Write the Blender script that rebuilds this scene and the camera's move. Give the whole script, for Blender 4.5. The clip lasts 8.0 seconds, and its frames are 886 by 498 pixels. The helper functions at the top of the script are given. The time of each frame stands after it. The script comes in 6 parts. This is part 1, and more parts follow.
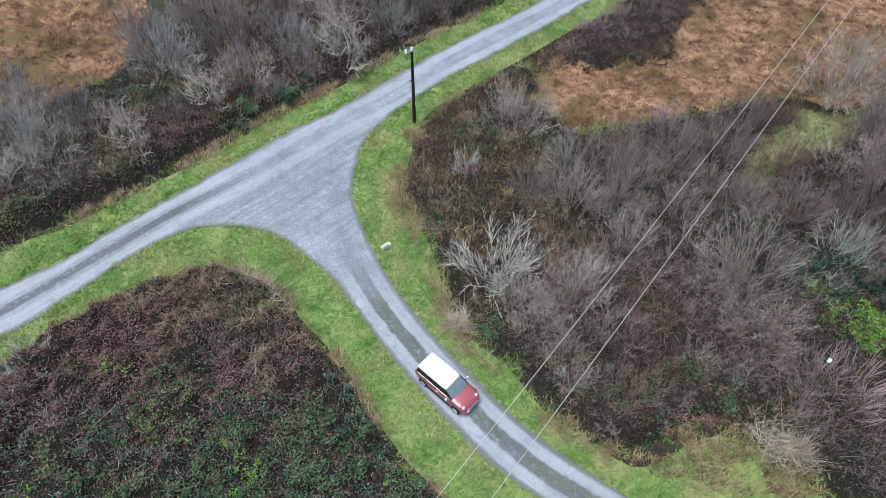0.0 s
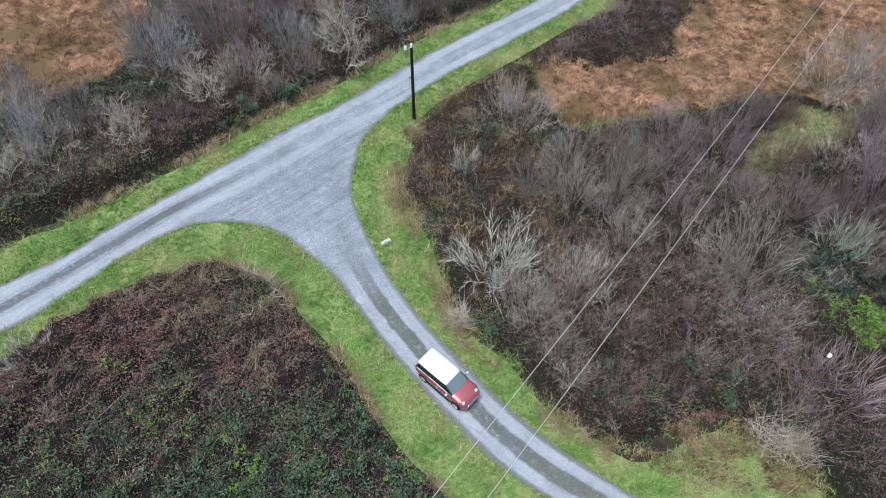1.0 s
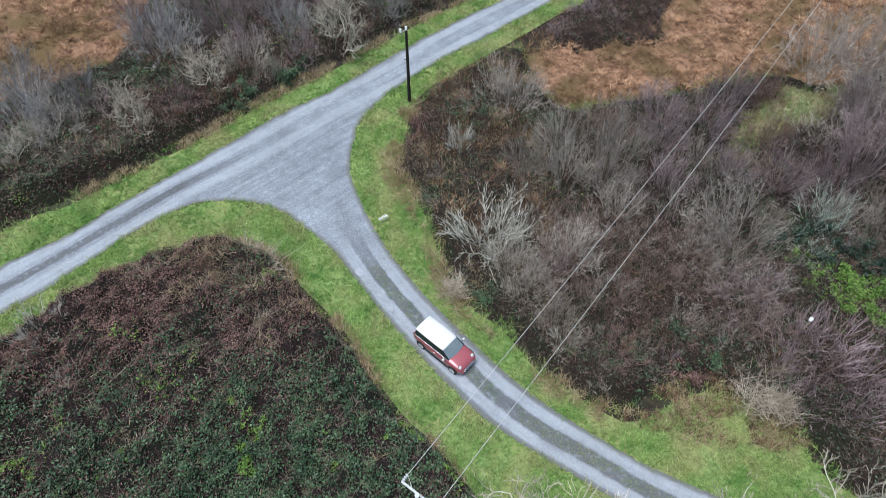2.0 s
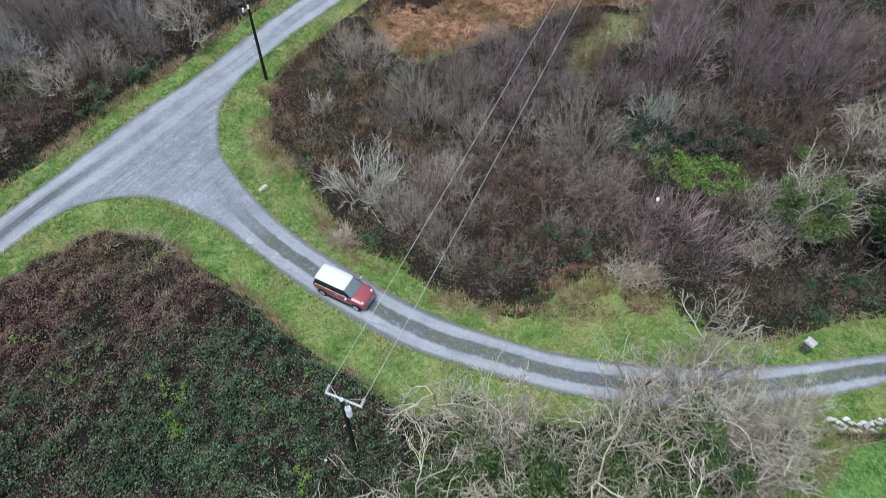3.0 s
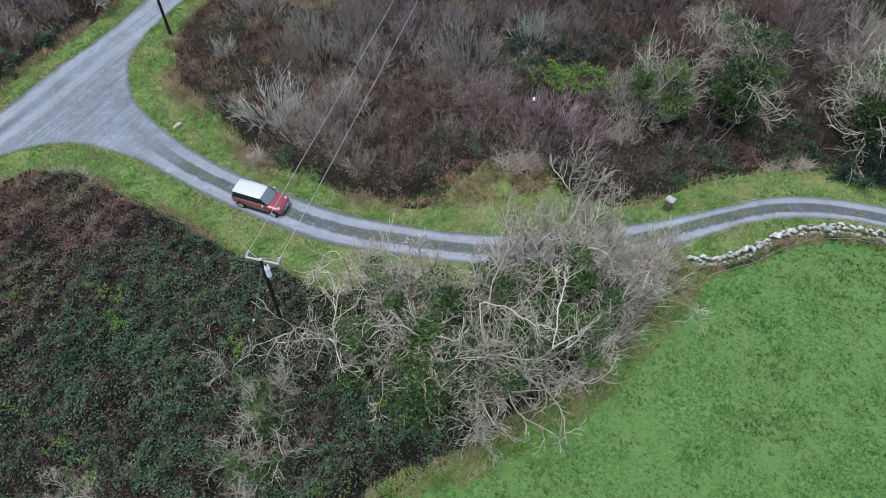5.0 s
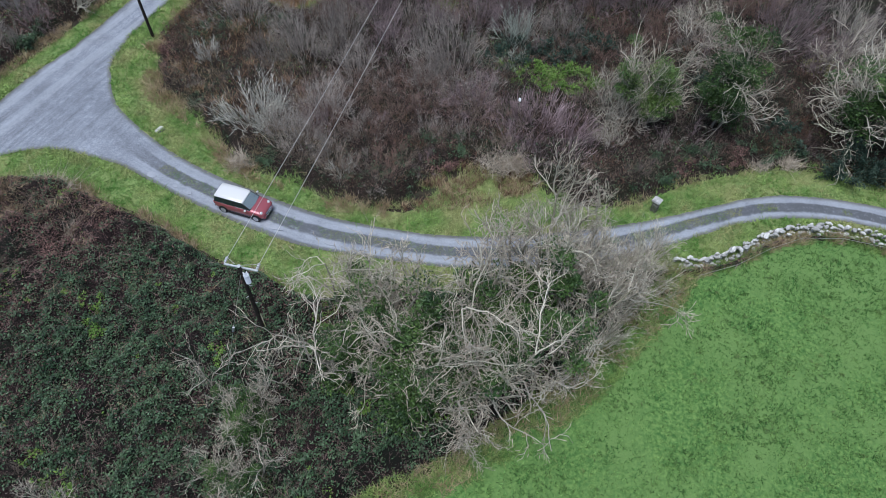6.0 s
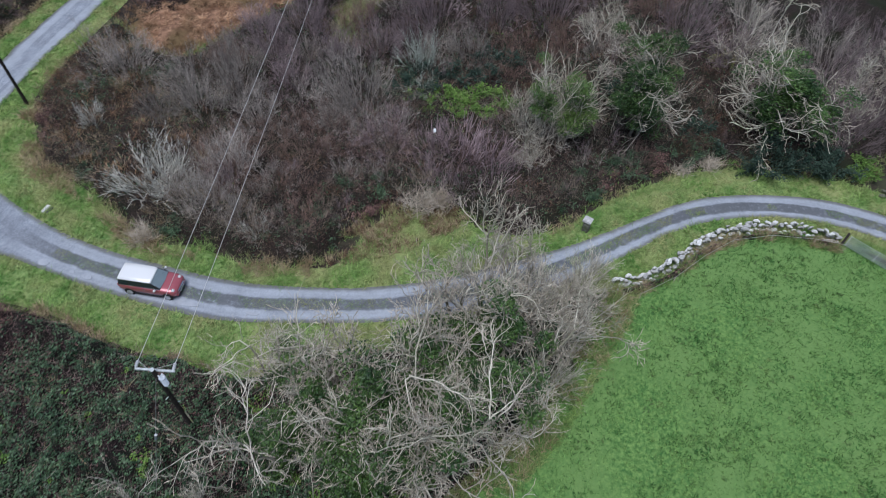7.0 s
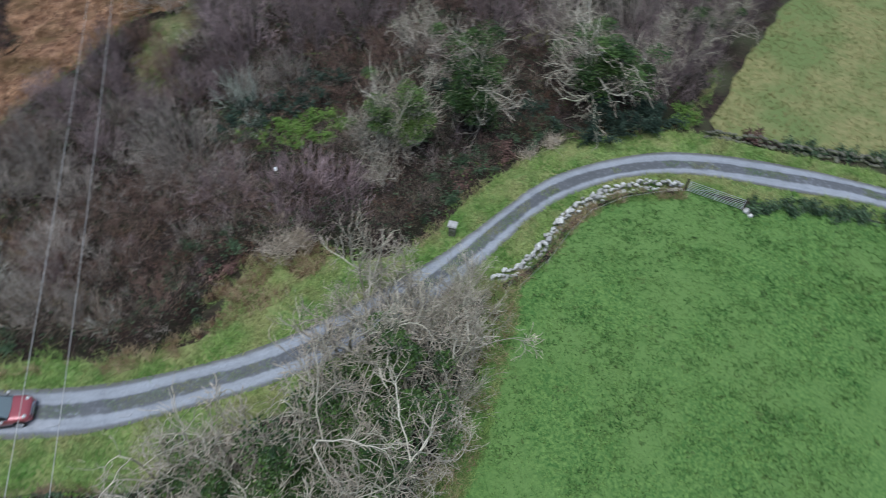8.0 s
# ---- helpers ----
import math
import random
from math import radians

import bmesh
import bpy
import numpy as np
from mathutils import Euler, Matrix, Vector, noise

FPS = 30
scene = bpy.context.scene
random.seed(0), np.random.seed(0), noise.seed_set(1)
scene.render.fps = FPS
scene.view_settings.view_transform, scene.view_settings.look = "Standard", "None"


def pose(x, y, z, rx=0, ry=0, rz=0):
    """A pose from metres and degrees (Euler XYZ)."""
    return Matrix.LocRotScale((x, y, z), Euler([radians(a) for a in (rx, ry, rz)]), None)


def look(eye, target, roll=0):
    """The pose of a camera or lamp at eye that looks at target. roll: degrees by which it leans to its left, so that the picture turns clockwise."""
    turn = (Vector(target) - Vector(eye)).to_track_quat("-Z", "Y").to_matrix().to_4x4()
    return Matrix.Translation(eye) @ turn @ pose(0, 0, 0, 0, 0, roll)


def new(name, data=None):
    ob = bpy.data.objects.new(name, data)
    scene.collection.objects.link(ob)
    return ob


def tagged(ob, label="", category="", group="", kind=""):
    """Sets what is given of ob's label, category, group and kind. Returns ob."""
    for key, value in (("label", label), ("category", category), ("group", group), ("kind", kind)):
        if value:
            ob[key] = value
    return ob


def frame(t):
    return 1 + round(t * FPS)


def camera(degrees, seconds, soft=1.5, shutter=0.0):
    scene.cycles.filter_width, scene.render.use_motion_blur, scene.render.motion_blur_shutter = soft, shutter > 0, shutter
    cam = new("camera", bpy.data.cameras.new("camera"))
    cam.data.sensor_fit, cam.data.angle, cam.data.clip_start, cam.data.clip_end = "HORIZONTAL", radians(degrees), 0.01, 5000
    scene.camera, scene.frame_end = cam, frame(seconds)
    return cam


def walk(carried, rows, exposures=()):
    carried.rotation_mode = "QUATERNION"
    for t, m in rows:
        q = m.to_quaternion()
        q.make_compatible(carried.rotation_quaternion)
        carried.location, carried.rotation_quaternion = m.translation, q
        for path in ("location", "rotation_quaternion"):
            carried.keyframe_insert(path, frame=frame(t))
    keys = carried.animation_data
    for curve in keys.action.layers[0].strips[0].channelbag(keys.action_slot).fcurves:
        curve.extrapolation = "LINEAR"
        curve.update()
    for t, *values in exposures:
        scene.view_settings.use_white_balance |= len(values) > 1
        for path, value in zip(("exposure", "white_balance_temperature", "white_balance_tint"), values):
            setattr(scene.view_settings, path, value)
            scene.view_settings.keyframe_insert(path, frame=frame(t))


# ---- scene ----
# The camera: a drone about 38 m up that backs away, then slides forward and turns right.
cam = camera(64.9, 8.0, soft=0.85, shutter=0.4)
PATH = [  # seconds, place, yaw, pitch, roll
    (0.0, 0.00, -0.03, 38.05, -0.29, -53.00, 0.34),
    (0.5, 0.00, -0.09, 37.88, -0.28, -52.99, 0.31),
    (1.0, 0.00, -0.24, 37.89, -0.31, -52.99, 0.28),
    (1.2, 0.00, -0.40, 37.92, -0.32, -53.00, 0.27),
    (2.3, 0.01, -4.04, 38.15, -1.62, -53.02, -0.20),
    (2.5, 0.07, -5.15, 38.08, -4.73, -52.85, -0.17),
    (3.0, -0.09, -7.84, 38.20, -15.28, -52.85, 0.04),
    (3.5, -0.38, -11.04, 38.26, -15.57, -52.78, 0.08),
    (4.0, -0.59, -14.24, 38.37, -15.40, -52.88, -0.22),
    (4.5, -0.66, -16.69, 38.44, -17.21, -52.97, -0.30),
    (4.7, -0.70, -17.20, 38.40, -22.35, -52.90, -0.10),
    (5.8, -0.05, -17.40, 38.06, -23.85, -52.85, -0.13),
    (6.0, 0.29, -17.12, 38.10, -23.76, -52.99, -0.21),
    (6.5, 1.13, -15.45, 37.94, -31.93, -52.97, -0.09),
    (7.0, 2.16, -13.51, 37.96, -33.31, -52.97, -0.10),
    (7.5, 2.96, -12.20, 37.93, -40.78, -53.01, 0.15),
    (8.0, 3.35, -11.56, 37.77, -51.70, -52.94, 0.56),
]
walk(cam, [(t, pose(x, y, z, 90 + pitch, 0, yaw) @ pose(0, 0, 0, 0, 0, roll)) for t, x, y, z, yaw, pitch, roll in PATH],
     exposures=[(0.0, 0.55, 6000, 5), (2.5, 0.43, 5980, 5), (4.5, 0.20, 5900, 7), (6.0, 0.12, 5780, 9), (7.0, 0.03, 5750, 10), (8.0, -0.05, 5800, 6)])

# ---- light: a bright overcast winter sky ----
world = bpy.data.worlds.new("sky")
scene.world = world
world.use_nodes = True
wn = world.node_tree
sky = wn.nodes.new("ShaderNodeTexSky")
sky.sky_type, sky.sun_disc = "NISHITA", False
sky.sun_elevation, sky.sun_rotation = radians(77), radians(238)
sky.air_density, sky.dust_density, sky.ozone_density = 1.0, 3.0, 1.0
wn.links.new(sky.outputs[0], wn.nodes["Background"].inputs[0])
wn.nodes["Background"].inputs[1].default_value = 0.070
sun_data = bpy.data.lights.new("sun", "SUN")
sun_data.energy, sun_data.angle, sun_data.color = 2.25, radians(40), (1.0, 0.985, 0.975)
sun = new("sun", sun_data)
sun.matrix_world = look((0, 0, 60), (11, 7, 0))

# ---- materials ----


def mat(name, c1, c2, scale=1.0, rough=0.9, bump=0.0, island=0.0, thing=0.0, c3=None, scale3=0.15, coords="Object", metal=0.0, detail=6.0, spec=0.3):
    """A surface that varies between c1 and c2 at the given scale (per metre), with a broad blotch of c3 and random tints per piece or thing."""
    m = bpy.data.materials.new(name)
    m.use_nodes = True
    nt = m.node_tree
    n, ln = nt.nodes, nt.links
    b = n["Principled BSDF"]
    b.inputs["Roughness"].default_value = rough
    b.inputs["Metallic"].default_value = metal
    b.inputs["Specular IOR Level"].default_value = spec
    tc = n.new("ShaderNodeTexCoord")
    if coords == "World":
        geo = n.new("ShaderNodeNewGeometry")
        where = geo.outputs["Position"]
    else:
        where = tc.outputs[coords]
    nz = n.new("ShaderNodeTexNoise")
    nz.inputs["Scale"].default_value, nz.inputs["Detail"].default_value, nz.inputs["Roughness"].default_value = scale, detail, 0.65
    ln.new(where, nz.inputs["Vector"])
    ramp = n.new("ShaderNodeValToRGB")
    ramp.color_ramp.elements[0].position, ramp.color_ramp.elements[1].position = 0.36, 0.64
    ramp.color_ramp.elements[0].color, ramp.color_ramp.elements[1].color = (*c1, 1), (*c2, 1)
    ln.new(nz.outputs["Fac"], ramp.inputs["Fac"])
    col = ramp.outputs["Color"]
    if c3:
        nb = n.new("ShaderNodeTexNoise")
        nb.inputs["Scale"].default_value, nb.inputs["Detail"].default_value = scale3, 4.0
        ln.new(where, nb.inputs["Vector"])
        rb = n.new("ShaderNodeValToRGB")
        rb.color_ramp.elements[0].position, rb.color_ramp.elements[1].position = 0.45, 0.62
        ln.new(nb.outputs["Fac"], rb.inputs["Fac"])
        mx = n.new("ShaderNodeMixRGB")
        mx.inputs["Color2"].default_value = (*c3, 1)
        ln.new(rb.outputs["Color"], mx.inputs["Fac"])
        ln.new(col, mx.inputs["Color1"])
        col = mx.outputs["Color"]
    for amount, kind in ((island, "island"), (thing, "thing")):
        if amount:
            if kind == "island":
                src = n.new("ShaderNodeNewGeometry").outputs["Random Per Island"]
            else:
                src = n.new("ShaderNodeObjectInfo").outputs["Random"]
            mr = n.new("ShaderNodeMapRange")
            mr.inputs["To Min"].default_value, mr.inputs["To Max"].default_value = 1 - amount, 1 + amount
            ln.new(src, mr.inputs["Value"])
            hs = n.new("ShaderNodeHueSaturation")
            ln.new(mr.outputs["Result"], hs.inputs["Value"])
            ln.new(col, hs.inputs["Color"])
            col = hs.outputs["Color"]
    ln.new(col, b.inputs["Base Color"])
    if bump:
        bp = n.new("ShaderNodeBump")
        bp.inputs["Strength"].default_value, bp.inputs["Distance"].default_value = 1.0, bump
        ln.new(nz.outputs["Fac"], bp.inputs["Height"])
        ln.new(bp.outputs["Normal"], b.inputs["Normal"])
    return m


def plain(name, c, rough=0.5, metal=0.0, spec=0.5, coat=0.0):
    m = bpy.data.materials.new(name)
    m.use_nodes = True
    b = m.node_tree.nodes["Principled BSDF"]
    b.inputs["Base Color"].default_value = (*c, 1)
    b.inputs["Roughness"].default_value, b.inputs["Metallic"].default_value = rough, metal
    b.inputs["Specular IOR Level"].default_value, b.inputs["Coat Weight"].default_value = spec, coat
    b.inputs["Coat Roughness"].default_value = 0.06
    return m


# Litter brown, darkened to carry some of the shade under the scrub.
M_LITTER = mat("leaf_litter", (0.014, 0.011, 0.009), (0.062, 0.044, 0.034), 3.0, 0.95, 0.06, c3=(0.06, 0.065, 0.035), scale3=0.25, coords="World")
# Near-black stand-in for the shade in the gaps between bramble leaves.
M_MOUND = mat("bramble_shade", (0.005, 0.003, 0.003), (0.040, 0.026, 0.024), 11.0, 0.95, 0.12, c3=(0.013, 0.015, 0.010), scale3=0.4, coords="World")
# Floor browns darkened: shade below shrubs and hedge is in the colour.
M_SCRUBBED = mat("shaded_scrub_floor", (0.006, 0.005, 0.004), (0.054, 0.038, 0.030), 9.0, 0.95, 0.12, c3=(0.021, 0.024, 0.012), scale3=0.5, coords="World")
M_VERGE = mat("verge_turf", (0.092, 0.184, 0.043), (0.302, 0.400, 0.140), 4.0, 0.9, 0.10, c3=(0.324, 0.356, 0.140), scale3=0.35, coords="World")
M_FIELD = mat("pasture_turf", (0.062, 0.16, 0.038), (0.20, 0.34, 0.092), 4.5, 0.9, 0.08, c3=(0.165, 0.285, 0.082), scale3=0.16, coords="World")
M_FARFIELD = mat("rough_pasture", (0.20, 0.225, 0.085), (0.33, 0.31, 0.14), 1.4, 0.9, 0.05, c3=(0.18, 0.24, 0.085), scale3=0.15, coords="World")
M_BOG = mat("bracken_bed", (0.10, 0.050, 0.030), (0.42, 0.245, 0.15), 1.3, 0.95, 0.2, c3=(0.17, 0.115, 0.055), scale3=0.3, coords="World")
M_BOGBLADE = mat("dead_bracken", (0.25, 0.135, 0.075), (0.72, 0.47, 0.29), 0.9, 0.9, island=0.35, coords="World", detail=3, c3=(0.20, 0.13, 0.065), scale3=0.3)
M_FERN = mat("dark_dead_fern", (0.11, 0.060, 0.040), (0.28, 0.165, 0.105), 0.9, 0.9, island=0.5, coords="World", detail=3)
M_PATH = mat("clearing_turf", (0.13, 0.175, 0.07), (0.32, 0.37, 0.18), 3.0, 0.9, 0.08, c3=(0.34, 0.32, 0.17), scale3=0.5, coords="World")
M_CLEARING = mat("pale_clearing_grass", (0.17, 0.225, 0.085), (0.37, 0.40, 0.20), 0.6, 0.8, island=0.4, coords="World", c3=(0.42, 0.38, 0.22), scale3=0.5, detail=3)
M_BLADE = mat("grass_blade", (0.138, 0.286, 0.061), (0.330, 0.451, 0.138), 0.6, 0.75, island=0.4, coords="World", c3=(0.374, 0.396, 0.165), scale3=0.4, detail=3)
M_FBLADE = mat("pasture_blade", (0.080, 0.20, 0.050), (0.215, 0.36, 0.105), 0.7, 0.75, island=0.55, coords="World", detail=3)
M_FFBLADE = mat("rough_pasture_blade", (0.24, 0.26, 0.10), (0.42, 0.38, 0.18), 0.4, 0.8, island=0.25, coords="World", detail=3)
M_STRAW = mat("dry_grass", (0.34, 0.25, 0.14), (0.58, 0.47, 0.30), 0.8, 0.85, island=0.3, coords="World", detail=3)
M_BLEACH = mat("bleached_grass", (0.38, 0.32, 0.24), (0.60, 0.53, 0.43), 0.8, 0.85, island=0.3, coords="World", detail=3)
M_DOCK = mat("dock_leaf", (0.075, 0.15, 0.04), (0.16, 0.25, 0.07), 1.0, 0.6, island=0.3, coords="World")
M_BGREEN = mat("bramble_leaf", (0.026, 0.062, 0.026), (0.110, 0.180, 0.088), 0.9, 0.45, island=0.6, coords="World", spec=0.55)
M_BBROWN = mat("withered_leaf", (0.085, 0.044, 0.040), (0.285, 0.175, 0.148), 0.8, 0.85, island=0.6, coords="World")
M_BBRIGHT = mat("nettle_leaf", (0.10, 0.19, 0.035), (0.20, 0.32, 0.07), 0.9, 0.6, island=0.3, coords="World")
M_CANE = mat("bramble_cane", (0.144, 0.084, 0.082), (0.432, 0.306, 0.270), 0.7, 0.85, island=0.6, coords="World", detail=3)
M_ROT = mat("rotting_leaf", (0.045, 0.031, 0.024), (0.162, 0.106, 0.079), 0.8, 0.9, island=0.6, coords="World")
# Both undergrowth browns are darkened to hold shade between the bare shrubs.
M_UNDER = mat("shaded_heather_twigs", (0.036, 0.029, 0.026), (0.120, 0.093, 0.084), 0.8, 0.9, island=0.5, coords="World")
M_RUST = mat("rusty_fern_twigs", (0.077, 0.048, 0.036), (0.210, 0.132, 0.099), 0.8, 0.9, island=0.5, coords="World")
M_PURPLE = mat("purple_twigs", (0.236, 0.182, 0.181), (0.448, 0.351, 0.345), 1.2, 0.9, thing=0.32, island=0.35)
M_MAUVE = mat("mauve_canes", (0.250, 0.181, 0.188), (0.525, 0.406, 0.413), 1.2, 0.85, thing=0.1, island=0.35)
M_GREY = mat("grey_twigs", (0.307, 0.269, 0.236), (0.555, 0.490, 0.425), 1.2, 0.9, thing=0.32, island=0.35)
M_SLATE = mat("blue_grey_twigs", (0.270, 0.259, 0.255), (0.517, 0.494, 0.483), 1.2, 0.9, thing=0.25, island=0.35)
M_RED = mat("russet_twigs", (0.198, 0.130, 0.106), (0.360, 0.246, 0.202), 1.2, 0.9, thing=0.2, island=0.35)
M_PALE = mat("lichen_bark", (0.46, 0.41, 0.335), (0.80, 0.745, 0.64), 2.5, 0.9, thing=0.1, island=0.35, c3=(0.46, 0.46, 0.33), scale3=0.8)
M_TWIG = mat("pale_brown_twigs", (0.38, 0.32, 0.25), (0.66, 0.58, 0.47), 2.0, 0.9, thing=0.12, island=0.3)
M_TAN = mat("tan_twigs", (0.265, 0.207, 0.161), (0.437, 0.356, 0.282), 1.2, 0.9, thing=0.2, island=0.35)
M_WHITISH = mat("whitish_lichen_bark", (0.497, 0.475, 0.400), (0.821, 0.799, 0.713), 2.5, 0.9, island=0.3)
M_BLUEPALE = mat("grey_green_lichen", (0.380, 0.414, 0.345), (0.644, 0.678, 0.586), 2.5, 0.9, thing=0.1, island=0.2)
M_BARK = mat("mossy_bark", (0.22, 0.20, 0.155), (0.50, 0.46, 0.38), 3.0, 0.95, 0.02, thing=0.12, c3=(0.14, 0.17, 0.06), scale3=1.0)
M_IVY = mat("ivy_leaf", (0.020, 0.055, 0.014), (0.094, 0.165, 0.037), 7.0, 0.45, island=0.45, thing=0.15, spec=0.45)
M_IVYLIGHT = mat("yellow_green_ivy_leaf", (0.046, 0.098, 0.036), (0.180, 0.270, 0.060), 6.0, 0.5, island=0.4, spec=0.4)
M_EVER = mat("dark_evergreen_leaf", (0.025, 0.052, 0.036), (0.06, 0.095, 0.065), 0.9, 0.5, island=0.4)
M_STONE = mat("limestone", (0.42, 0.41, 0.39), (0.90, 0.89, 0.87), 3.0, 0.9, 0.03, thing=0.35, c3=(0.20, 0.21, 0.15), scale3=1.2)
M_MOSSY = mat("mossy_stone", (0.085, 0.085, 0.06), (0.30, 0.29, 0.25), 2.5, 0.95, 0.03, thing=0.3, c3=(0.075, 0.095, 0.035), scale3=1.5)
M_POLE = mat("creosoted_wood", (0.022, 0.018, 0.016), (0.055, 0.045, 0.038), 6.0, 0.8, 0.01)
M_GALV = mat("galvanised_steel", (0.50, 0.53, 0.53), (0.70, 0.73, 0.73), 4.0, 0.5, metal=0.15)
M_CAN = mat("painted_transformer", (0.42, 0.46, 0.52), (0.56, 0.60, 0.66), 3.0, 0.45)
M_PORCELAIN = plain("white_porcelain", (0.82, 0.83, 0.84), 0.25)
M_WIRE = plain("bright_aluminium_wire", (0.78, 0.77, 0.74), 0.45, 0.3)
M_DARKSTEEL = mat("dull_steel", (0.10, 0.10, 0.10), (0.22, 0.22, 0.22), 5.0, 0.6, metal=0.5)
# Pale base colour, lighter than the road around the puddles.
M_WATER = mat("pale_puddle_water", (0.37, 0.39, 0.43), (0.46, 0.48, 0.52), 2.0, 0.12, spec=0.4)
# ---- shapes ----


def rise(x, y):
    """Height of the land: it falls gently to the east."""
    return -4.8 * np.tanh(np.asarray(x, float) / 80)


def gz(x, y):
    return float(rise(x, y))


TABLE = np.random.RandomState(5).rand(64, 64)


def bumps(x, y, scale):
    """Smooth random heights from 0 to 1 with one bump per scale metres."""
    u, v = np.asarray(x, float) / scale, np.asarray(y, float) / scale
    i, j = np.floor(u).astype(int), np.floor(v).astype(int)
    f, g = u - i, v - j
    f, g = f * f * (3 - 2 * f), g * g * (3 - 2 * g)
    a, b, c, d = TABLE[i % 64, j % 64], TABLE[(i + 1) % 64, j % 64], TABLE[i % 64, (j + 1) % 64], TABLE[(i + 1) % 64, (j + 1) % 64]
    return (a * (1 - f) + b * f) * (1 - g) + (c * (1 - f) + d * f) * g


def smooth(points, closed=True, step=1.0):
    """A rounded line through the points (Catmull-Rom), about one vertex per step metres."""
    p = np.array(points, float)
    n = len(p)
    out = []
    for k in range(n if closed else n - 1):
        if closed:
            a, b, c, d = p[(k - 1) % n], p[k], p[(k + 1) % n], p[(k + 2) % n]
        else:
            a, b, c, d = p[max(k - 1, 0)], p[k], p[k + 1], p[min(k + 2, n - 1)]
        m = max(1, int(np.linalg.norm(c - b) / step))
        for t in np.arange(m) / m:
            out.append(0.5 * (2 * b + (c - a) * t + (2 * a - 5 * b + 4 * c - d) * t * t + (3 * b - a - 3 * c + d) * t ** 3))
    if not closed:
        out.append(p[-1])
    return np.array(out)


def inside(x, y, ring):
    x, y = np.asarray(x, float), np.asarray(y, float)
    res = np.zeros(x.shape, bool)
    x0, y0 = ring[:, 0], ring[:, 1]
    x1, y1 = np.roll(x0, -1), np.roll(y0, -1)
    for a, b, c, d in zip(x0, y0, x1, y1):
        if b != d:
            res ^= ((b > y) != (d > y)) & (x < (c - a) * (y - b) / (d - b) + a)
    return res


def far_from(x, y, line, closed=True):
    """Distance of the points to a line."""
    x, y = np.asarray(x, float), np.asarray(y, float)
    best = np.full(x.shape, 1e9)
    ends = np.roll(line, -1, 0) if closed else line[1:]
    for a, b in zip(line if closed else line[:-1], ends):
        d = b - a
        t = np.clip(((x - a[0]) * d[0] + (y - a[1]) * d[1]) / max(d @ d, 1e-9), 0, 1)
        best = np.minimum(best, np.hypot(x - a[0] - t * d[0], y - a[1] - t * d[1]))
    return best


def scatter(ring, per_m2, rng, box=None):
    lo, hi = ring.min(0), ring.max(0)
    if box is not None:
        lo, hi = np.maximum(lo, box[:2]), np.minimum(hi, box[2:])
    n = int(np.prod(hi - lo) * per_m2)
    p = rng.rand(n, 2) * (hi - lo) + lo
    return p[inside(p[:, 0], p[:, 1], ring)]


def mesh_of(name, verts, faces, material=None, shade=False):
    """A mesh from an array of places and an array of faces that all have the same number of corners."""
    me = bpy.data.meshes.new(name)
    v, f = np.asarray(verts, np.float32), np.asarray(faces, np.int32)
    k = f.shape[1]
    me.vertices.add(len(v))
    me.vertices.foreach_set("co", v.ravel())
    me.loops.add(f.size)
    me.loops.foreach_set("vertex_index", f.ravel())
    me.polygons.add(len(f))
    me.polygons.foreach_set("loop_start", np.arange(0, f.size, k, dtype=np.int32))
    me.polygons.foreach_set("loop_total", np.full(len(f), k, np.int32))
    me.polygons.foreach_set("use_smooth", np.full(len(f), bool(shade)))
    me.update(calc_edges=True)
    if material:
        me.materials.append(material)
    return me


def child(name, me, parent, label=""):
    ob = new(name, me)
    ob.parent = parent
    return tagged(ob, label)


def part(name, bm, material, parent, label="", shade=False):
    """Links a bmesh as one mesh object under a thing or a part."""
    me = bpy.data.meshes.new(name)
    for f in bm.faces:
        f.smooth = shade
    bm.to_mesh(me)
    bm.free()
    me.materials.append(material)
    return child(name, me, parent, label) if parent else new(name, me)


def box_bm(x0, x1, y0, y1, z0, z1, bevel=0.0):
    bm = bmesh.new()
    bmesh.ops.create_cube(bm, size=1.0, matrix=Matrix.Translation(((x0 + x1) / 2, (y0 + y1) / 2, (z0 + z1) / 2)) @ Matrix.Diagonal((x1 - x0, y1 - y0, z1 - z0, 1)))
    if bevel:
        bmesh.ops.bevel(bm, geom=list(bm.edges), offset=bevel, segments=2, affect="EDGES")
    return bm


def tubes(a, b, ra, rb, sides=3):
    """Tapered prisms from a to b: places and four-cornered faces."""
    a, b = np.asarray(a, float), np.asarray(b, float)
    ra, rb = np.broadcast_to(ra, len(a)), np.broadcast_to(rb, len(a))
    d = b - a
    d = d / np.maximum(np.linalg.norm(d, axis=1, keepdims=True), 1e-9)
    ref = np.where(np.abs(d[:, 2:3]) > 0.9, np.array([[1.0, 0, 0]]), np.array([[0, 0, 1.0]]))
    u = np.cross(d, ref)
    u /= np.linalg.norm(u, axis=1, keepdims=True)
    w = np.cross(d, u)
    ang = np.arange(sides) * 2 * np.pi / sides
    ring = np.cos(ang)[None, :, None] * u[:, None] + np.sin(ang)[None, :, None] * w[:, None]
    v = np.concatenate([a[:, None] + ring * ra[:, None, None], b[:, None] + ring * rb[:, None, None]], 1)
    i = np.arange(sides)
    j = (i + 1) % sides
    f = np.stack([i, j, j + sides, i + sides], 1)[None] + (np.arange(len(a)) * 2 * sides)[:, None, None]
    return v.reshape(-1, 3), f.reshape(-1, 4)


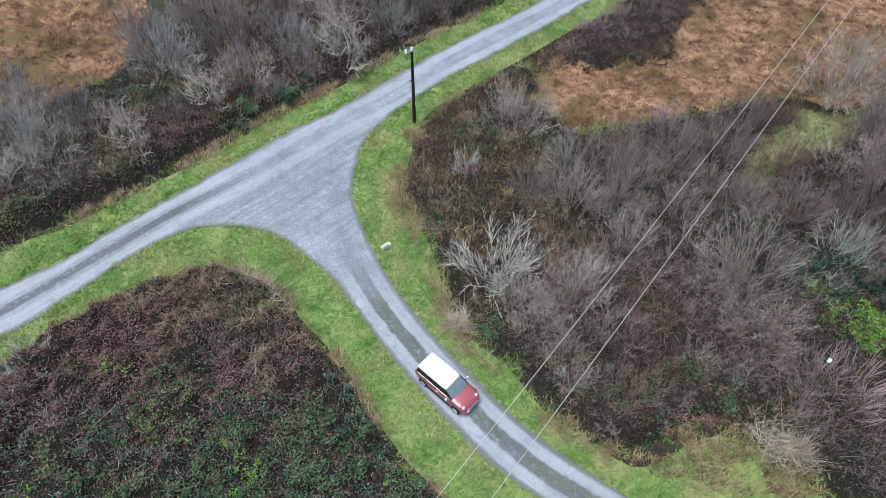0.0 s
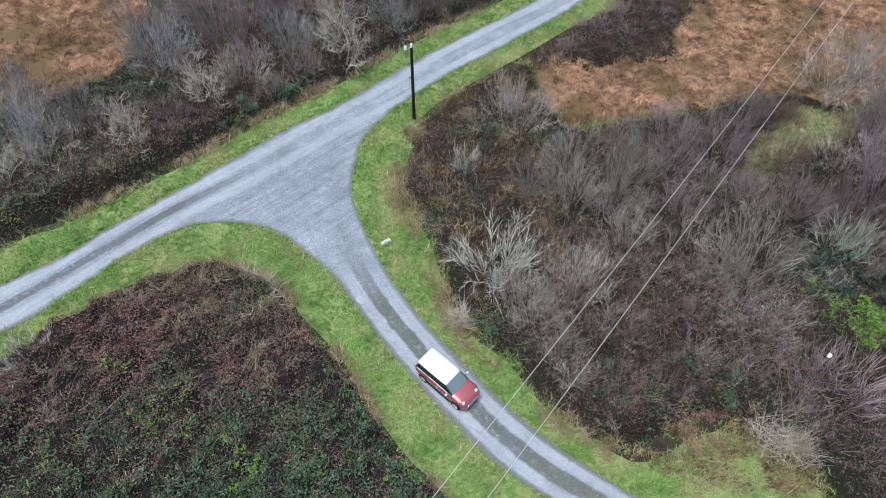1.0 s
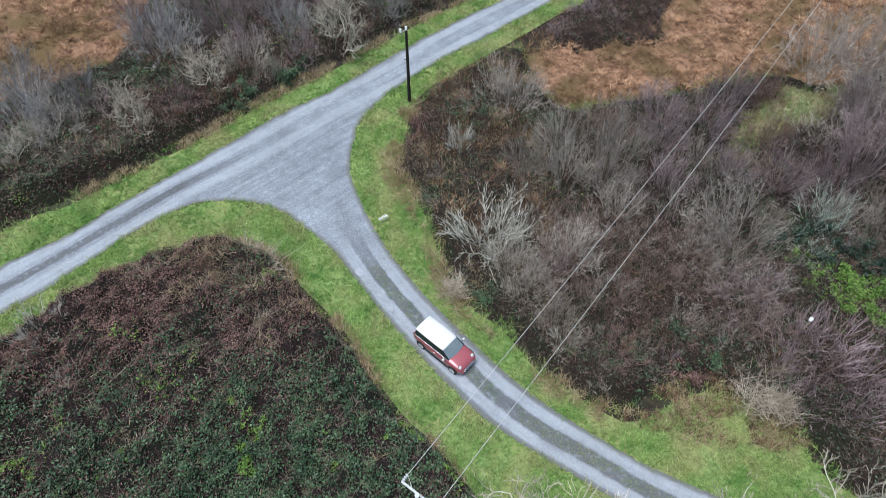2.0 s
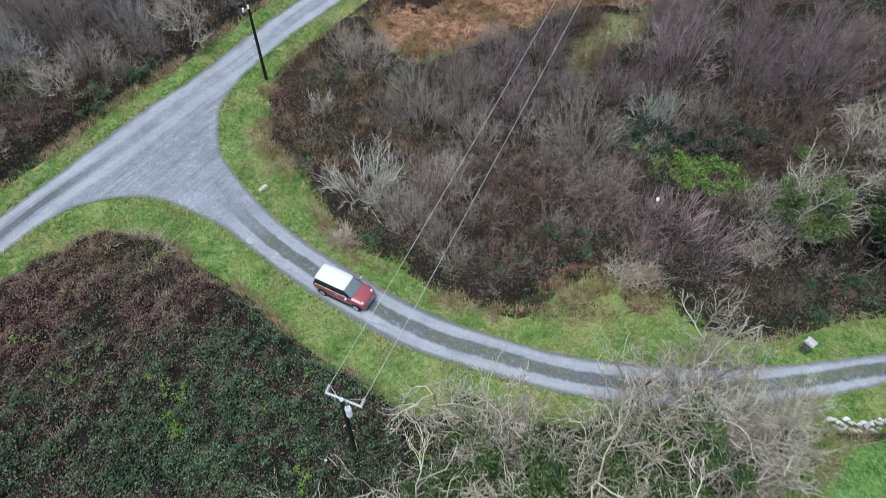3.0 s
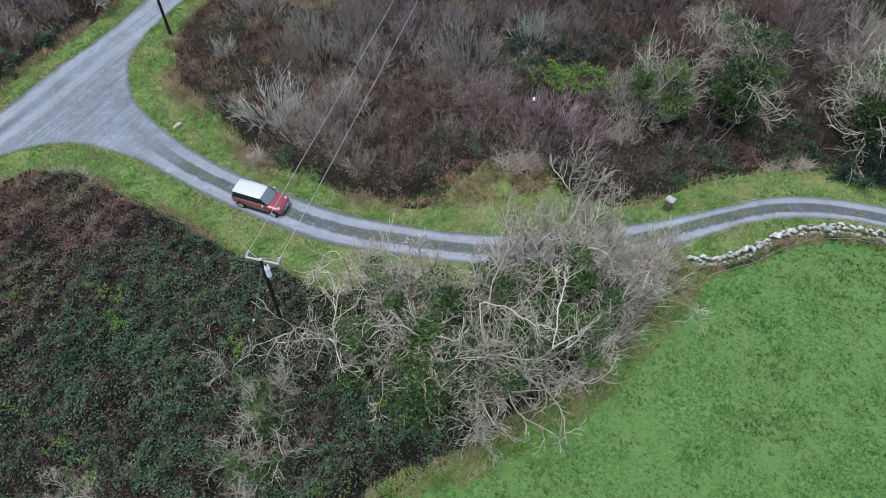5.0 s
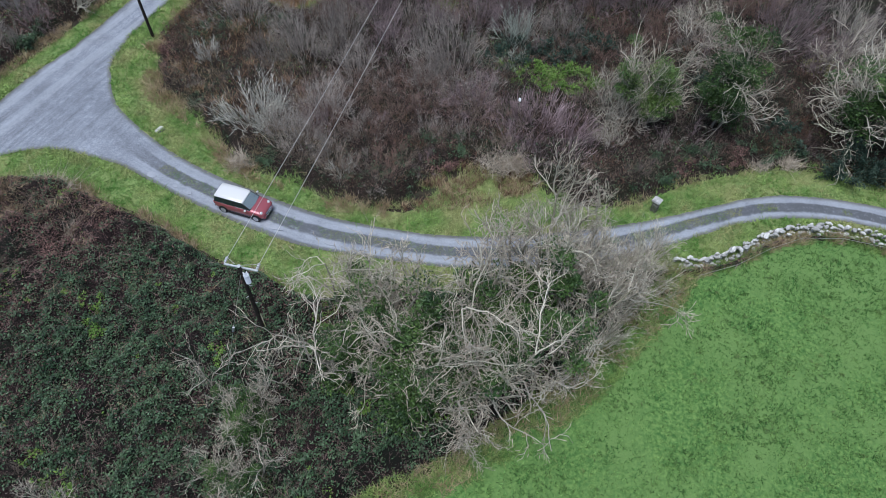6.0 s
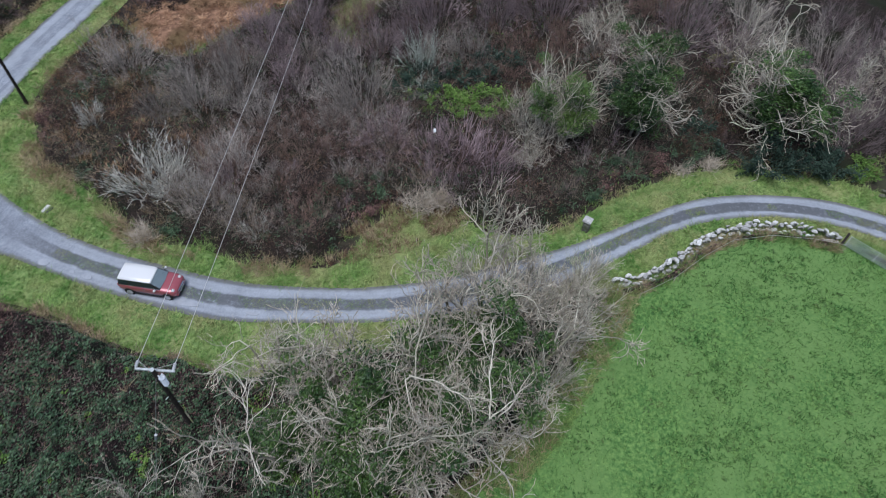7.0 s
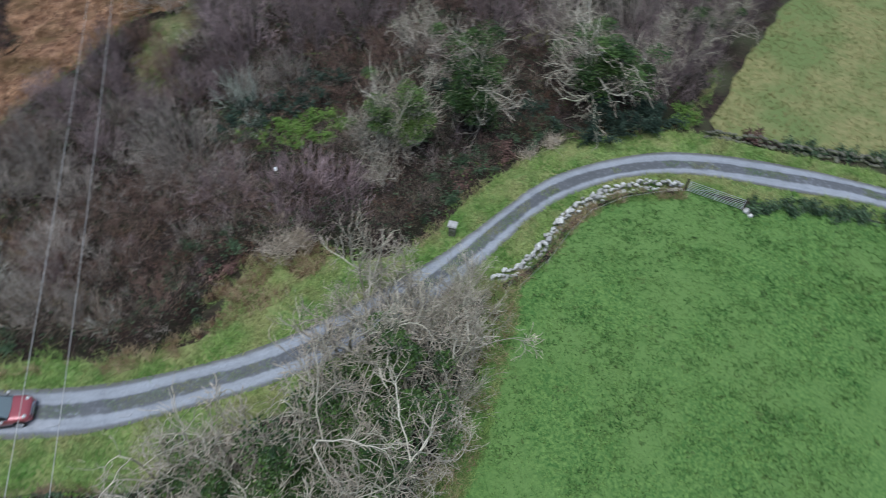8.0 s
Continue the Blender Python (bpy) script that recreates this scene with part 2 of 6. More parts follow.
def merge(pieces):
    vs, fs, n = [], [], 0
    for v, f in pieces:
        vs.append(v), fs.append(f + n)
        n += len(v)
    return np.concatenate(vs), np.concatenate(fs)


def ribbons(a, b, ra, rb, rng):
    """Thin flat twigs, too fine for a round section: one four-cornered face each."""
    d = b - a
    d = d / np.maximum(np.linalg.norm(d, axis=1, keepdims=True), 1e-9)
    u = np.cross(d, rng.normal(size=a.shape))
    u /= np.maximum(np.linalg.norm(u, axis=1, keepdims=True), 1e-9)
    q = np.stack([a - u * ra[:, None], a + u * ra[:, None], b + u * rb[:, None], b - u * rb[:, None]], 1)
    return q.reshape(-1, 3), np.arange(4 * len(a)).reshape(-1, 4)


def spikes(a, b, ra, rng):
    """The finest twigs: one long pointed three-cornered face each."""
    d = b - a
    u = np.cross(d, rng.normal(size=a.shape))
    u /= np.maximum(np.linalg.norm(u, axis=1, keepdims=True), 1e-9)
    q = np.stack([a - u * ra[:, None], a + u * ra[:, None], b], 1)
    return q.reshape(-1, 3), np.arange(3 * len(a)).reshape(-1, 3)


def leaves(p, size, rng, lift=0.5, long=1.3):
    """One small bent-free leaf (four corners) per place, facing mostly up."""
    n = len(p)
    nrm = rng.normal(size=(n, 3))
    nrm[:, 2] = np.abs(nrm[:, 2]) + lift
    nrm /= np.linalg.norm(nrm, axis=1, keepdims=True)
    u = np.cross(nrm, rng.normal(size=(n, 3)))
    u /= np.linalg.norm(u, axis=1, keepdims=True)
    w = np.cross(nrm, u)
    s = (size * (0.6 + 0.8 * rng.rand(n)))[:, None]
    q = np.stack([p - u * s * long, p - w * s * 0.55 + nrm * s * 0.15, p + u * s * long, p + w * s * 0.55 + nrm * s * 0.15], 1)
    return q.reshape(-1, 3), np.arange(4 * n).reshape(-1, 4)


def blades(p, height, width, rng, lean=0.5):
    """One pointed blade per place."""
    n = len(p)
    ang = rng.rand(n) * 2 * np.pi
    u = np.stack([np.cos(ang), np.sin(ang), 0 * ang], 1) * (width * (0.6 + 0.8 * rng.rand(n)))[:, None]
    tip = np.stack([rng.normal(size=n) * lean, rng.normal(size=n) * lean, 0.6 + 0.6 * rng.rand(n)], 1) * np.broadcast_to(height, n)[:, None]
    q = np.stack([p - u, p + u, p + tip], 1)
    return q.reshape(-1, 3), np.arange(3 * n).reshape(-1, 3)


def on_land(xy, h=0.0):
    return np.column_stack([xy, rise(xy[:, 0], xy[:, 1]) + h])


def sheet(name, ring, cell, material, lift, wave=0.0, label="", category="", edge=0.6):
    """A sheet of ground that fills the ring, draped on the land, with soft swells."""
    from mathutils.geometry import delaunay_2d_cdt
    lo, hi = ring.min(0), ring.max(0)
    gx, gy = np.meshgrid(np.arange(lo[0], hi[0], cell), np.arange(lo[1], hi[1], cell))
    gx, gy = gx.ravel() + cell * 0.3 * np.sin(gy.ravel() * 7.1), gy.ravel() + cell * 0.3 * np.sin(gx.ravel() * 5.3)
    ok = inside(gx, gy, ring)
    gx, gy = gx[ok], gy[ok]
    ok = far_from(gx, gy, ring) > cell * 0.45
    inner = np.column_stack([gx[ok], gy[ok]])
    pts = np.concatenate([ring, inner])
    n = len(ring)
    res = delaunay_2d_cdt([Vector(p) for p in pts], [], [list(range(n))], 1, 1e-4)
    co = np.array([tuple(v) for v in res[0]])
    d = far_from(co[:, 0], co[:, 1], ring)
    z = rise(co[:, 0], co[:, 1]) + lift
    if wave:
        z = z + wave * np.clip(d / edge, 0, 1) * (0.6 * bumps(co[:, 0], co[:, 1], 1.7) + 0.4 * bumps(co[:, 0] + 31, co[:, 1], 0.6))
    me = mesh_of(name, np.column_stack([co, z]), np.array([list(f) for f in res[2] if len(f) == 3]), material, True)
    if name == "verge":
        z = np.array([v.co.z for v in me.vertices])
        dr = far_from(co[:, 0], co[:, 1], ROAD)
        inr = inside(co[:, 0], co[:, 1], ROAD)
        base = rise(co[:, 0], co[:, 1])
        z = np.where(inr, base - 0.02, base + (z - base) * np.clip(dr / 0.9, 0, 1))
        me.vertices.foreach_set("co", np.column_stack([co, z]).astype(np.float32).ravel())
    if len(me.polygons) and me.polygons[0].normal.z < 0:
        me.flip_normals()
    ob = new(name, me)
    return tagged(ob, label, category, kind="structure")


# ---- the plan ----
FAR_EDGE = [(-70, -14), (-45, 8.2), (-27.6, 24.1), (-24.9, 26.4), (-22.1, 29.2), (-19.0, 32.2), (-15.7, 35.5), (-12.1, 39.0), (-8.1, 42.4), (-3.8, 46.6), (0.9, 51.2), (6.2, 55.6), (9.6, 58.8), (30, 77), (62, 106)]
NEAR_EDGE = [(64, 103), (35, 77), (14.6, 59.3), (11.5, 56.3), (5.9, 51.2), (0.9, 46.9), (-2.4, 43.6), (-4.5, 41.0), (-5.7, 39.0), (-6.3, 36.5), (-6.3, 33.0), (-5.5, 30.4), (-4.5, 28.1), (-2.9, 25.2), (-1.0, 22.5), (0.9, 20.3), (2.6, 18.4), (4.4, 16.5), (7.0, 14.3), (9.8, 12.4), (12.3, 10.9), (16.2, 9.2), (21.7, 7.6), (26.5, 6.6), (31.0, 6.0), (35.5, 5.5), (39.0, 4.4), (43.0, 2.1), (46.3, -0.7), (49.2, -4.8), (51.4, -9.3), (53.9, -15.9), (57.2, -28), (60, -45)]
LEFT_EDGE = [(57.3, -45), (54.5, -28), (51.6, -16.5), (48.7, -10.3), (46.8, -6.2), (44.8, -2.8), (41.3, 0.6), (36.7, 2.9), (32.6, 3.7), (27.6, 3.9), (21.6, 4.5), (16.0, 6.2), (12.0, 7.9), (7.6, 10.5), (4.6, 12.4), (2.5, 14.0), (0.7, 15.8), (-1.2, 18.0), (-3.1, 20.3), (-5.0, 22.9), (-7.0, 25.7), (-9.1, 27.6), (-11.2, 29.2), (-13.6, 29.9), (-16.2, 29.7), (-18.3, 28.7), (-21.2, 26.0), (-23.8, 23.2), (-26.3, 20.7), (-43.5, 5), (-68, -17)]
MAIN_MID = smooth([(-69, -15.5), (-44.2, 6.6), (-27, 22.4), (-22, 27.3), (-18.2, 31), (-14.0, 34.6), (-9.0, 39.4), (-3.6, 44.2), (0.9, 48.9), (6.0, 53.4), (11.5, 58.2), (32.5, 77), (63, 104.5)], False, 0.8)
TRACK_MID = smooth([(-9.0, 36.0), (-7.6, 32), (-5.9, 27.4), (-3.95, 24.0), (-2.05, 21.4), (-0.15, 19.1), (1.6, 17.2), (3.5, 15.2), (5.8, 13.3), (8.7, 11.5), (12.1, 9.4), (16.1, 7.7), (21.6, 6.05), (27.0, 5.25), (31.8, 4.85), (36.1, 4.2), (40.1, 2.5), (43.9, -0.3), (46.8, -3.7), (49, -7.6), (51.2, -12), (52.8, -16.2), (55.9, -28), (58.6, -45)], False, 0.6)
ROAD = smooth(FAR_EDGE + NEAR_EDGE + LEFT_EDGE, True, 0.7)
wob = bumps(ROAD[:, 0], ROAD[:, 1], 1.1) + 0.6 * bumps(ROAD[:, 1] + 9, ROAD[:, 0], 0.45) - 0.8
ROAD = ROAD + np.column_stack([wob, -wob]) * 0.16
VERGE = smooth([(-71, -12), (-46, 10), (-29, 26.6), (-25.5, 29.0), (-20.3, 33.6), (-16.6, 37.0), (-13.0, 40.6), (-9.2, 44.0), (-5.0, 48.0), (-0.3, 52.6), (5.0, 57.0), (9, 61), (29, 79), (61, 108),
                (66, 101), (37, 75), (16.8, 57.8), (12.8, 55.0), (7.4, 50.0), (2.2, 45.4), (-0.8, 42.4), (-1.9, 40.2), (-2.5, 36.2), (-3.2, 33.2), (-0.9, 29.2), (0.4, 24.4), (1.2, 22.2), (4.1, 19.8), (6.0, 17.1), (9.8, 14.3), (11.7, 13.8), (15.0, 15.4), (17.0, 15.6), (20.3, 13.8), (22, 10.6), (25, 8.6), (28, 8.2), (32.5, 8.4), (39, 7.3), (43.0, 5.4), (45.6, 3.2), (49.8, -1.2), (52.6, -8.3), (55.5, -15.4), (59, -28), (61.5, -45),
                (56, -45), (53.5, -28), (50.2, -17), (46.8, -10.8), (43.9, -4.4), (42.0, -1.6), (39.6, 0.1), (36.7, 1.3), (33.4, 1.6), (30.5, 1.4), (27.0, 2.0), (22, 3.0), (16, 4.2), (10, 6.0), (5, 7.5), (1.3, 9.8), (0.2, 11.9), (-1.6, 13.5), (-3.3, 15.7), (-4.8, 18.2), (-6.9, 20.8), (-8.9, 22.9), (-10.4, 25.0), (-14.1, 26.4), (-16.5, 26.0), (-20.7, 24.0), (-22.8, 21.8), (-25.7, 19.0), (-44, 2.5), (-66, -19)], True, 0.9)
FIELD = smooth([(50.6, -18.6), (47.0, -10.8), (44.4, -7.0), (43.9, -4.0), (41.8, -1.3), (39.6, 0.2), (36.7, 1.4), (33.4, 1.6), (30.5, 1.4), (27.0, 1.9), (24.2, 0.2), (19, -1.6), (14, -3.1), (5.4, -4.6), (0.5, -5.4), (-6, -9), (-14, -16), (-30, -40), (-20, -70), (40, -70), (58, -40)], True, 1.2)
FAR_FIELD = smooth([(51.2, -2.6), (55.5, -1.6), (66, -0.2), (85, 0.5), (140, 2), (140, -60), (75, -60), (61, -28), (57.2, -15.2), (54.4, -9)], True, 2.0)
BOG_LEFT = smooth([(-36, 37.5), (-30, 40.6), (-27, 43.5), (-25.6, 48), (-26.5, 56), (-29, 85), (-90, 90), (-95, 40)], True, 1.5)
BOG_RIGHT = smooth([(8.8, 47.6), (9.0, 43.2), (11, 41.0), (15.5, 42.4), (19.9, 43.6), (29.3, 46), (36, 45.4), (44, 50), (62, 58), (70, 92), (44, 80), (27, 64.5), (19, 57.4), (13, 51.8)], True, 1.2)
GREEN_PATH = smooth([(21.4, 36.0), (25.0, 39.4), (30.4, 43.8), (35.2, 44.8), (35.4, 43.2), (29.6, 39.4), (24.6, 36.2)], True, 0.8)
THICKET = smooth([(2.4, 9.2), (0.9, 11.2), (-0.6, 12.8), (-2.2, 14.0), (-3.7, 16.0), (-5.2, 18.2), (-7.2, 20.7), (-9.2, 22.8), (-10.7, 24.8), (-14.1, 26.1), (-16.5, 25.7), (-20.6, 23.6), (-22.6, 21.4), (-25.6, 18.6), (-44, 2), (-44, -14), (-22, -16), (-8, -7.5), (0, -4.6), (6, -4), (14, -2.6), (19.5, -0.6), (24, 1.6), (26.5, 2.0), (20, 3.6), (12, 5.8), (6, 8.0)], True, 1.0)
HEATH = smooth([(10.9, 50.8), (13.7, 54.9), (17.0, 58.6), (25, 65.8), (30, 69.8), (33, 68), (27.5, 61.5), (22.6, 55.0), (20.6, 50.2), (17.0, 48.8), (12.0, 48.2)], True, 0.9)
HEDGE = smooth([(-46, 10.5), (-29.4, 27.0), (-26.0, 29.4), (-20.7, 33.9), (-17.0, 37.4), (-13.4, 41.0), (-9.6, 44.4), (-5.4, 48.4), (-0.7, 53.0), (4.6, 57.4), (28, 79.5), (22, 84), (-4, 66), (-16, 58), (-24, 50), (-26, 44.5), (-31, 40), (-38, 36), (-56, 20)], True, 1.2)
WOOD = smooth([(2.6, 45.4), (-0.4, 42.2), (-1.5, 40.0), (-2.1, 36.2), (-2.8, 33.4), (-0.5, 29.4), (0.8, 24.6), (1.6, 22.4), (4.4, 20.0), (6.4, 17.4), (10, 14.7), (14.6, 16.2), (17.4, 16.2), (20.8, 14.2), (22.4, 11.2), (25.3, 9.0), (28.4, 8.7), (32.6, 8.8), (39.2, 7.7), (43.2, 5.9), (45.9, 3.7), (50.2, 0.0), (56, 0.6), (66, 2), (84, 3), (84, 30), (62, 46), (44, 49), (36, 45.2), (29.3, 45.6), (20, 43.2), (15.5, 42.0), (11, 40.6), (8.8, 43), (7.6, 48)], True, 1.0)


def ragged(ring, amount):
    """The ring with an uneven outline."""
    dx = bumps(ring[:, 0], ring[:, 1], 1.3) + 0.7 * bumps(ring[:, 1], ring[:, 0] + 40, 0.6) - 0.85
    dy = bumps(ring[:, 0] + 70, ring[:, 1], 1.3) + 0.7 * bumps(ring[:, 1] + 8, ring[:, 0], 0.6) - 0.85
    return ring + np.column_stack([dx, dy]) * amount


THICKET, HEDGE, WOOD, HEATH = ragged(THICKET, 0.55), ragged(HEDGE, 0.5), ragged(WOOD, 0.7), ragged(HEATH, 1.6)
BOG_LEFT, BOG_RIGHT, GREEN_PATH, FAR_FIELD = ragged(BOG_LEFT, 1.2), ragged(BOG_RIGHT, 1.2), ragged(GREEN_PATH, 2.0), ragged(FAR_FIELD, 0.8)

# ---- ground, road, fields ----


def make_ground():
    xs = np.concatenate([[-2500, -900, -350], np.arange(-150, 181, 6.0), [350, 900, 2500]])
    gx, gy = np.meshgrid(xs, xs + 10)
    v = np.column_stack([gx.ravel(), gy.ravel(), rise(gx.ravel(), gy.ravel()) - 0.03])
    n = len(xs)
    i, j = np.meshgrid(np.arange(n - 1), np.arange(n - 1))
    k = (j * n + i).ravel()
    ob = new("ground", mesh_of("ground", v, np.stack([k, k + 1, k + n + 1, k + n], 1), M_LITTER, True))
    tagged(ob, "dark brown leaf litter and soil falling gently away", "ground", kind="structure")


def road_material():
    """Worn grey stone chippings: paler wheel lines, darker muddy crown, earth towards the edges."""
    m = bpy.data.materials.new("worn_chippings")
    m.use_nodes = True
    nt = m.node_tree
    n, ln = nt.nodes, nt.links
    b = n["Principled BSDF"]
    b.inputs["Roughness"].default_value, b.inputs["Specular IOR Level"].default_value = 0.62, 0.4
    pos = n.new("ShaderNodeNewGeometry").outputs["Position"]

    def noise_of(scale, detail=6.0, stretch=None):
        nz = n.new("ShaderNodeTexNoise")
        nz.inputs["Scale"].default_value, nz.inputs["Detail"].default_value, nz.inputs["Roughness"].default_value = scale, detail, 0.7
        ln.new(pos, nz.inputs["Vector"])
        return nz.outputs["Fac"]

    def ramp_of(value, stops):
        r = n.new("ShaderNodeValToRGB")
        while len(r.color_ramp.elements) < len(stops):
            r.color_ramp.elements.new(0.5)
        for e, (at, c) in zip(r.color_ramp.elements, stops):
            e.position, e.color = at, (*(c if isinstance(c, tuple) else (c, c, c)), 1)
        ln.new(value, r.inputs["Fac"])
        return r.outputs["Color"]

    def mix_of(fac, a, c, kind="MIX"):
        x = n.new("ShaderNodeMixRGB")
        x.blend_type = kind
        for sock, val in (("Fac", fac), ("Color1", a), ("Color2", c)):
            if isinstance(val, (float, tuple)):
                x.inputs[sock].default_value = val if isinstance(val, float) else (*val, 1)
            else:
                ln.new(val, x.inputs[sock])
        return x.outputs["Color"]

    def attr(name):
        a = n.new("ShaderNodeAttribute")
        a.attribute_name = name
        return a.outputs["Fac"]

    grain = ramp_of(noise_of(9.0), [(0.3, (0.190, 0.209, 0.246)), (0.52, (0.312, 0.337, 0.384)), (0.74, (0.475, 0.502, 0.55))])
    blotch = ramp_of(noise_of(0.55, 5.0), [(0.36, 0.80), (0.64, 1.12)])
    col = mix_of(1.0, grain, blotch, "MULTIPLY")

    def streaks(across, along, seed):
        """Long marks that run with the traffic."""
        c = n.new("ShaderNodeCombineXYZ")
        for k, (name, scale) in enumerate(((across, 2.6), (along, 0.16))):
            mu = n.new("ShaderNodeMath")
            mu.operation = "MULTIPLY_ADD"
            ln.new(attr(name), mu.inputs[0])
            mu.inputs[1].default_value, mu.inputs[2].default_value = scale, seed
            ln.new(mu.outputs[0], c.inputs[k])
        nz = n.new("ShaderNodeTexNoise")
        nz.inputs["Scale"].default_value, nz.inputs["Detail"].default_value, nz.inputs["Roughness"].default_value = 1.0, 6.0, 0.62
        ln.new(c.outputs[0], nz.inputs["Vector"])
        return ramp_of(nz.outputs["Fac"], [(0.34, 0.76), (0.50, 0.98), (0.66, 1.17)])

    col = mix_of(1.0, col, mix_of(attr("lane"), streaks("across_main", "along_main", 3.0), streaks("across_lane", "along_lane", 11.0)), "MULTIPLY")
    def band(value, far, near):
        """1 where the value is at near, fading to 0 at far."""
        r = n.new("ShaderNodeMapRange")
        r.interpolation_type = "SMOOTHSTEP"
        r.inputs["From Min"].default_value, r.inputs["From Max"].default_value = far, near
        ln.new(value, r.inputs["Value"])
        return r.outputs["Result"]

    def sums(kind, a, c):
        x = n.new("ShaderNodeMath")
        x.operation = kind
        for k, val in enumerate((a, c)):
            if isinstance(val, float):
                x.inputs[k].default_value = val
            else:
                ln.new(val, x.inputs[k])
        return x.outputs[0]

    lane_gap = sums("ADD", attr("across_lane"), sums("MULTIPLY", sums("SUBTRACT", noise_of(1.1, 4.0), 0.5), 0.35))
    main_gap = sums("ADD", attr("across_main"), sums("MULTIPLY", sums("SUBTRACT", noise_of(1.4, 4.0), 0.5), 0.30))
    lane_line = sums("MULTIPLY", band(lane_gap, 0.34, 0.58), band(lane_gap, 1.32, 1.08))
    main_line = sums("MULTIPLY", band(main_gap, 0.42, 0.72), band(main_gap, 1.55, 1.20))
    wear = sums("ADD", sums("MULTIPLY", lane_line, attr("lane_only")), sums("MULTIPLY", main_line, attr("main_only")))
    col = mix_of(sums("MULTIPLY", wear, sums("ADD", noise_of(1.3, 4.0), -0.05)), col, (0.47, 0.50, 0.55))
    mud = sums("ADD", sums("MULTIPLY", band(lane_gap, 0.54, 0.34), attr("lane_only")), sums("MULTIPLY", band(main_gap, 0.40, 0.20), attr("west")))
    edge = sums("MULTIPLY", band(lane_gap, 1.08, 1.34), attr("lane_only"))
    mud = sums("MULTIPLY", sums("ADD", mud, sums("MULTIPLY", edge, 0.6)), band(noise_of(3.2, 5.0), 0.22, 0.52))
    col = mix_of(sums("MULTIPLY", mud, 0.82), col, (0.105, 0.110, 0.115))
    col = mix_of(sums("MULTIPLY", attr("crown"), band(noise_of(1.6, 5.0), 0.3, 0.62)), col, (0.15, 0.165, 0.195))
    rim = n.new("ShaderNodeMath")
    rim.operation = "MULTIPLY_ADD"
    ln.new(noise_of(2.5, 5.0), rim.inputs[0])
    rim.inputs[1].default_value = 0.5
    ln.new(attr("rim"), rim.inputs[2])
    col = mix_of(ramp_of(rim.outputs[0], [(0.6, 0.0), (1.0, 0.8)]), col, (0.165, 0.165, 0.15))
    ln.new(col, b.inputs["Base Color"])
    bp = n.new("ShaderNodeBump")
    bp.inputs["Strength"].default_value, bp.inputs["Distance"].default_value = 1.0, 0.02
    ln.new(noise_of(14.0, 4.0), bp.inputs["Height"])
    ln.new(bp.outputs["Normal"], b.inputs["Normal"])
    return m


def bell(d, at, width):
    return np.exp(-((d - at) / width) ** 2)


def make_road():
    ob = sheet("road", ROAD, 0.33, road_material(), 0.055, 0.0, "worn grey chipped road with a forked grassy lane, muddy centre and puddles", "road")
    me = ob.data
    co = np.zeros(len(me.vertices) * 3)
    me.vertices.foreach_get("co", co)
    co = co.reshape(-1, 3)
    x, y = co[:, 0], co[:, 1]
    near = (np.abs(x) < 75) & (y < 70)
    dm, dt, dr = far_from(x, y, MAIN_MID, False), far_from(x, y, TRACK_MID, False), far_from(x, y, ROAD)
    lane = np.clip((27.5 - y) / 4, 0, 1) * (x > -12)          # 1 on the lane, 0 at the junction and on the main road
    west = np.clip((-14 - x) / 4, 0, 1) * (1 - lane)
    crown = 0.55 * bell(np.hypot(x + 8.4, y - 34.6), 0, 2.8)
    rim = bell(dr, 0, 0.36) * 0.9
    along = []
    for line in (MAIN_MID, TRACK_MID):
        step = np.concatenate([[0], np.cumsum(np.linalg.norm(np.diff(line, axis=0), axis=1))])
        best, run = np.full(len(x), 1e9), np.zeros(len(x))
        for k in range(len(line) - 1):
            d = line[k + 1] - line[k]
            t = np.clip(((x - line[k][0]) * d[0] + (y - line[k][1]) * d[1]) / (d @ d), 0, 1)
            gap = np.hypot(x - line[k][0] - t * d[0], y - line[k][1] - t * d[1])
            run = np.where(gap < best, step[k] + t * (step[k + 1] - step[k]), run)
            best = np.minimum(best, gap)
        along.append(run)
    blend = np.clip((31 - y) / 5, 0, 1) * (x > -12)
    for name, val in (("lane_only", lane), ("main_only", 1 - blend), ("west", west), ("crown", crown), ("rim", rim), ("across_main", dm), ("along_main", along[0]), ("across_lane", dt), ("along_lane", along[1]), ("lane", blend)):
        me.attributes.new(name, "FLOAT", "POINT").data.foreach_set("value", val.astype(np.float32))
    # a cambered surface with two sunk wheel ruts along the lane
    co[:, 2] += 0.05 * np.clip(dr / 1.5, 0, 1) - 0.035 * lane * bell(dt, 0.78, 0.35)
    me.vertices.foreach_set("co", co.ravel())
    me.update()


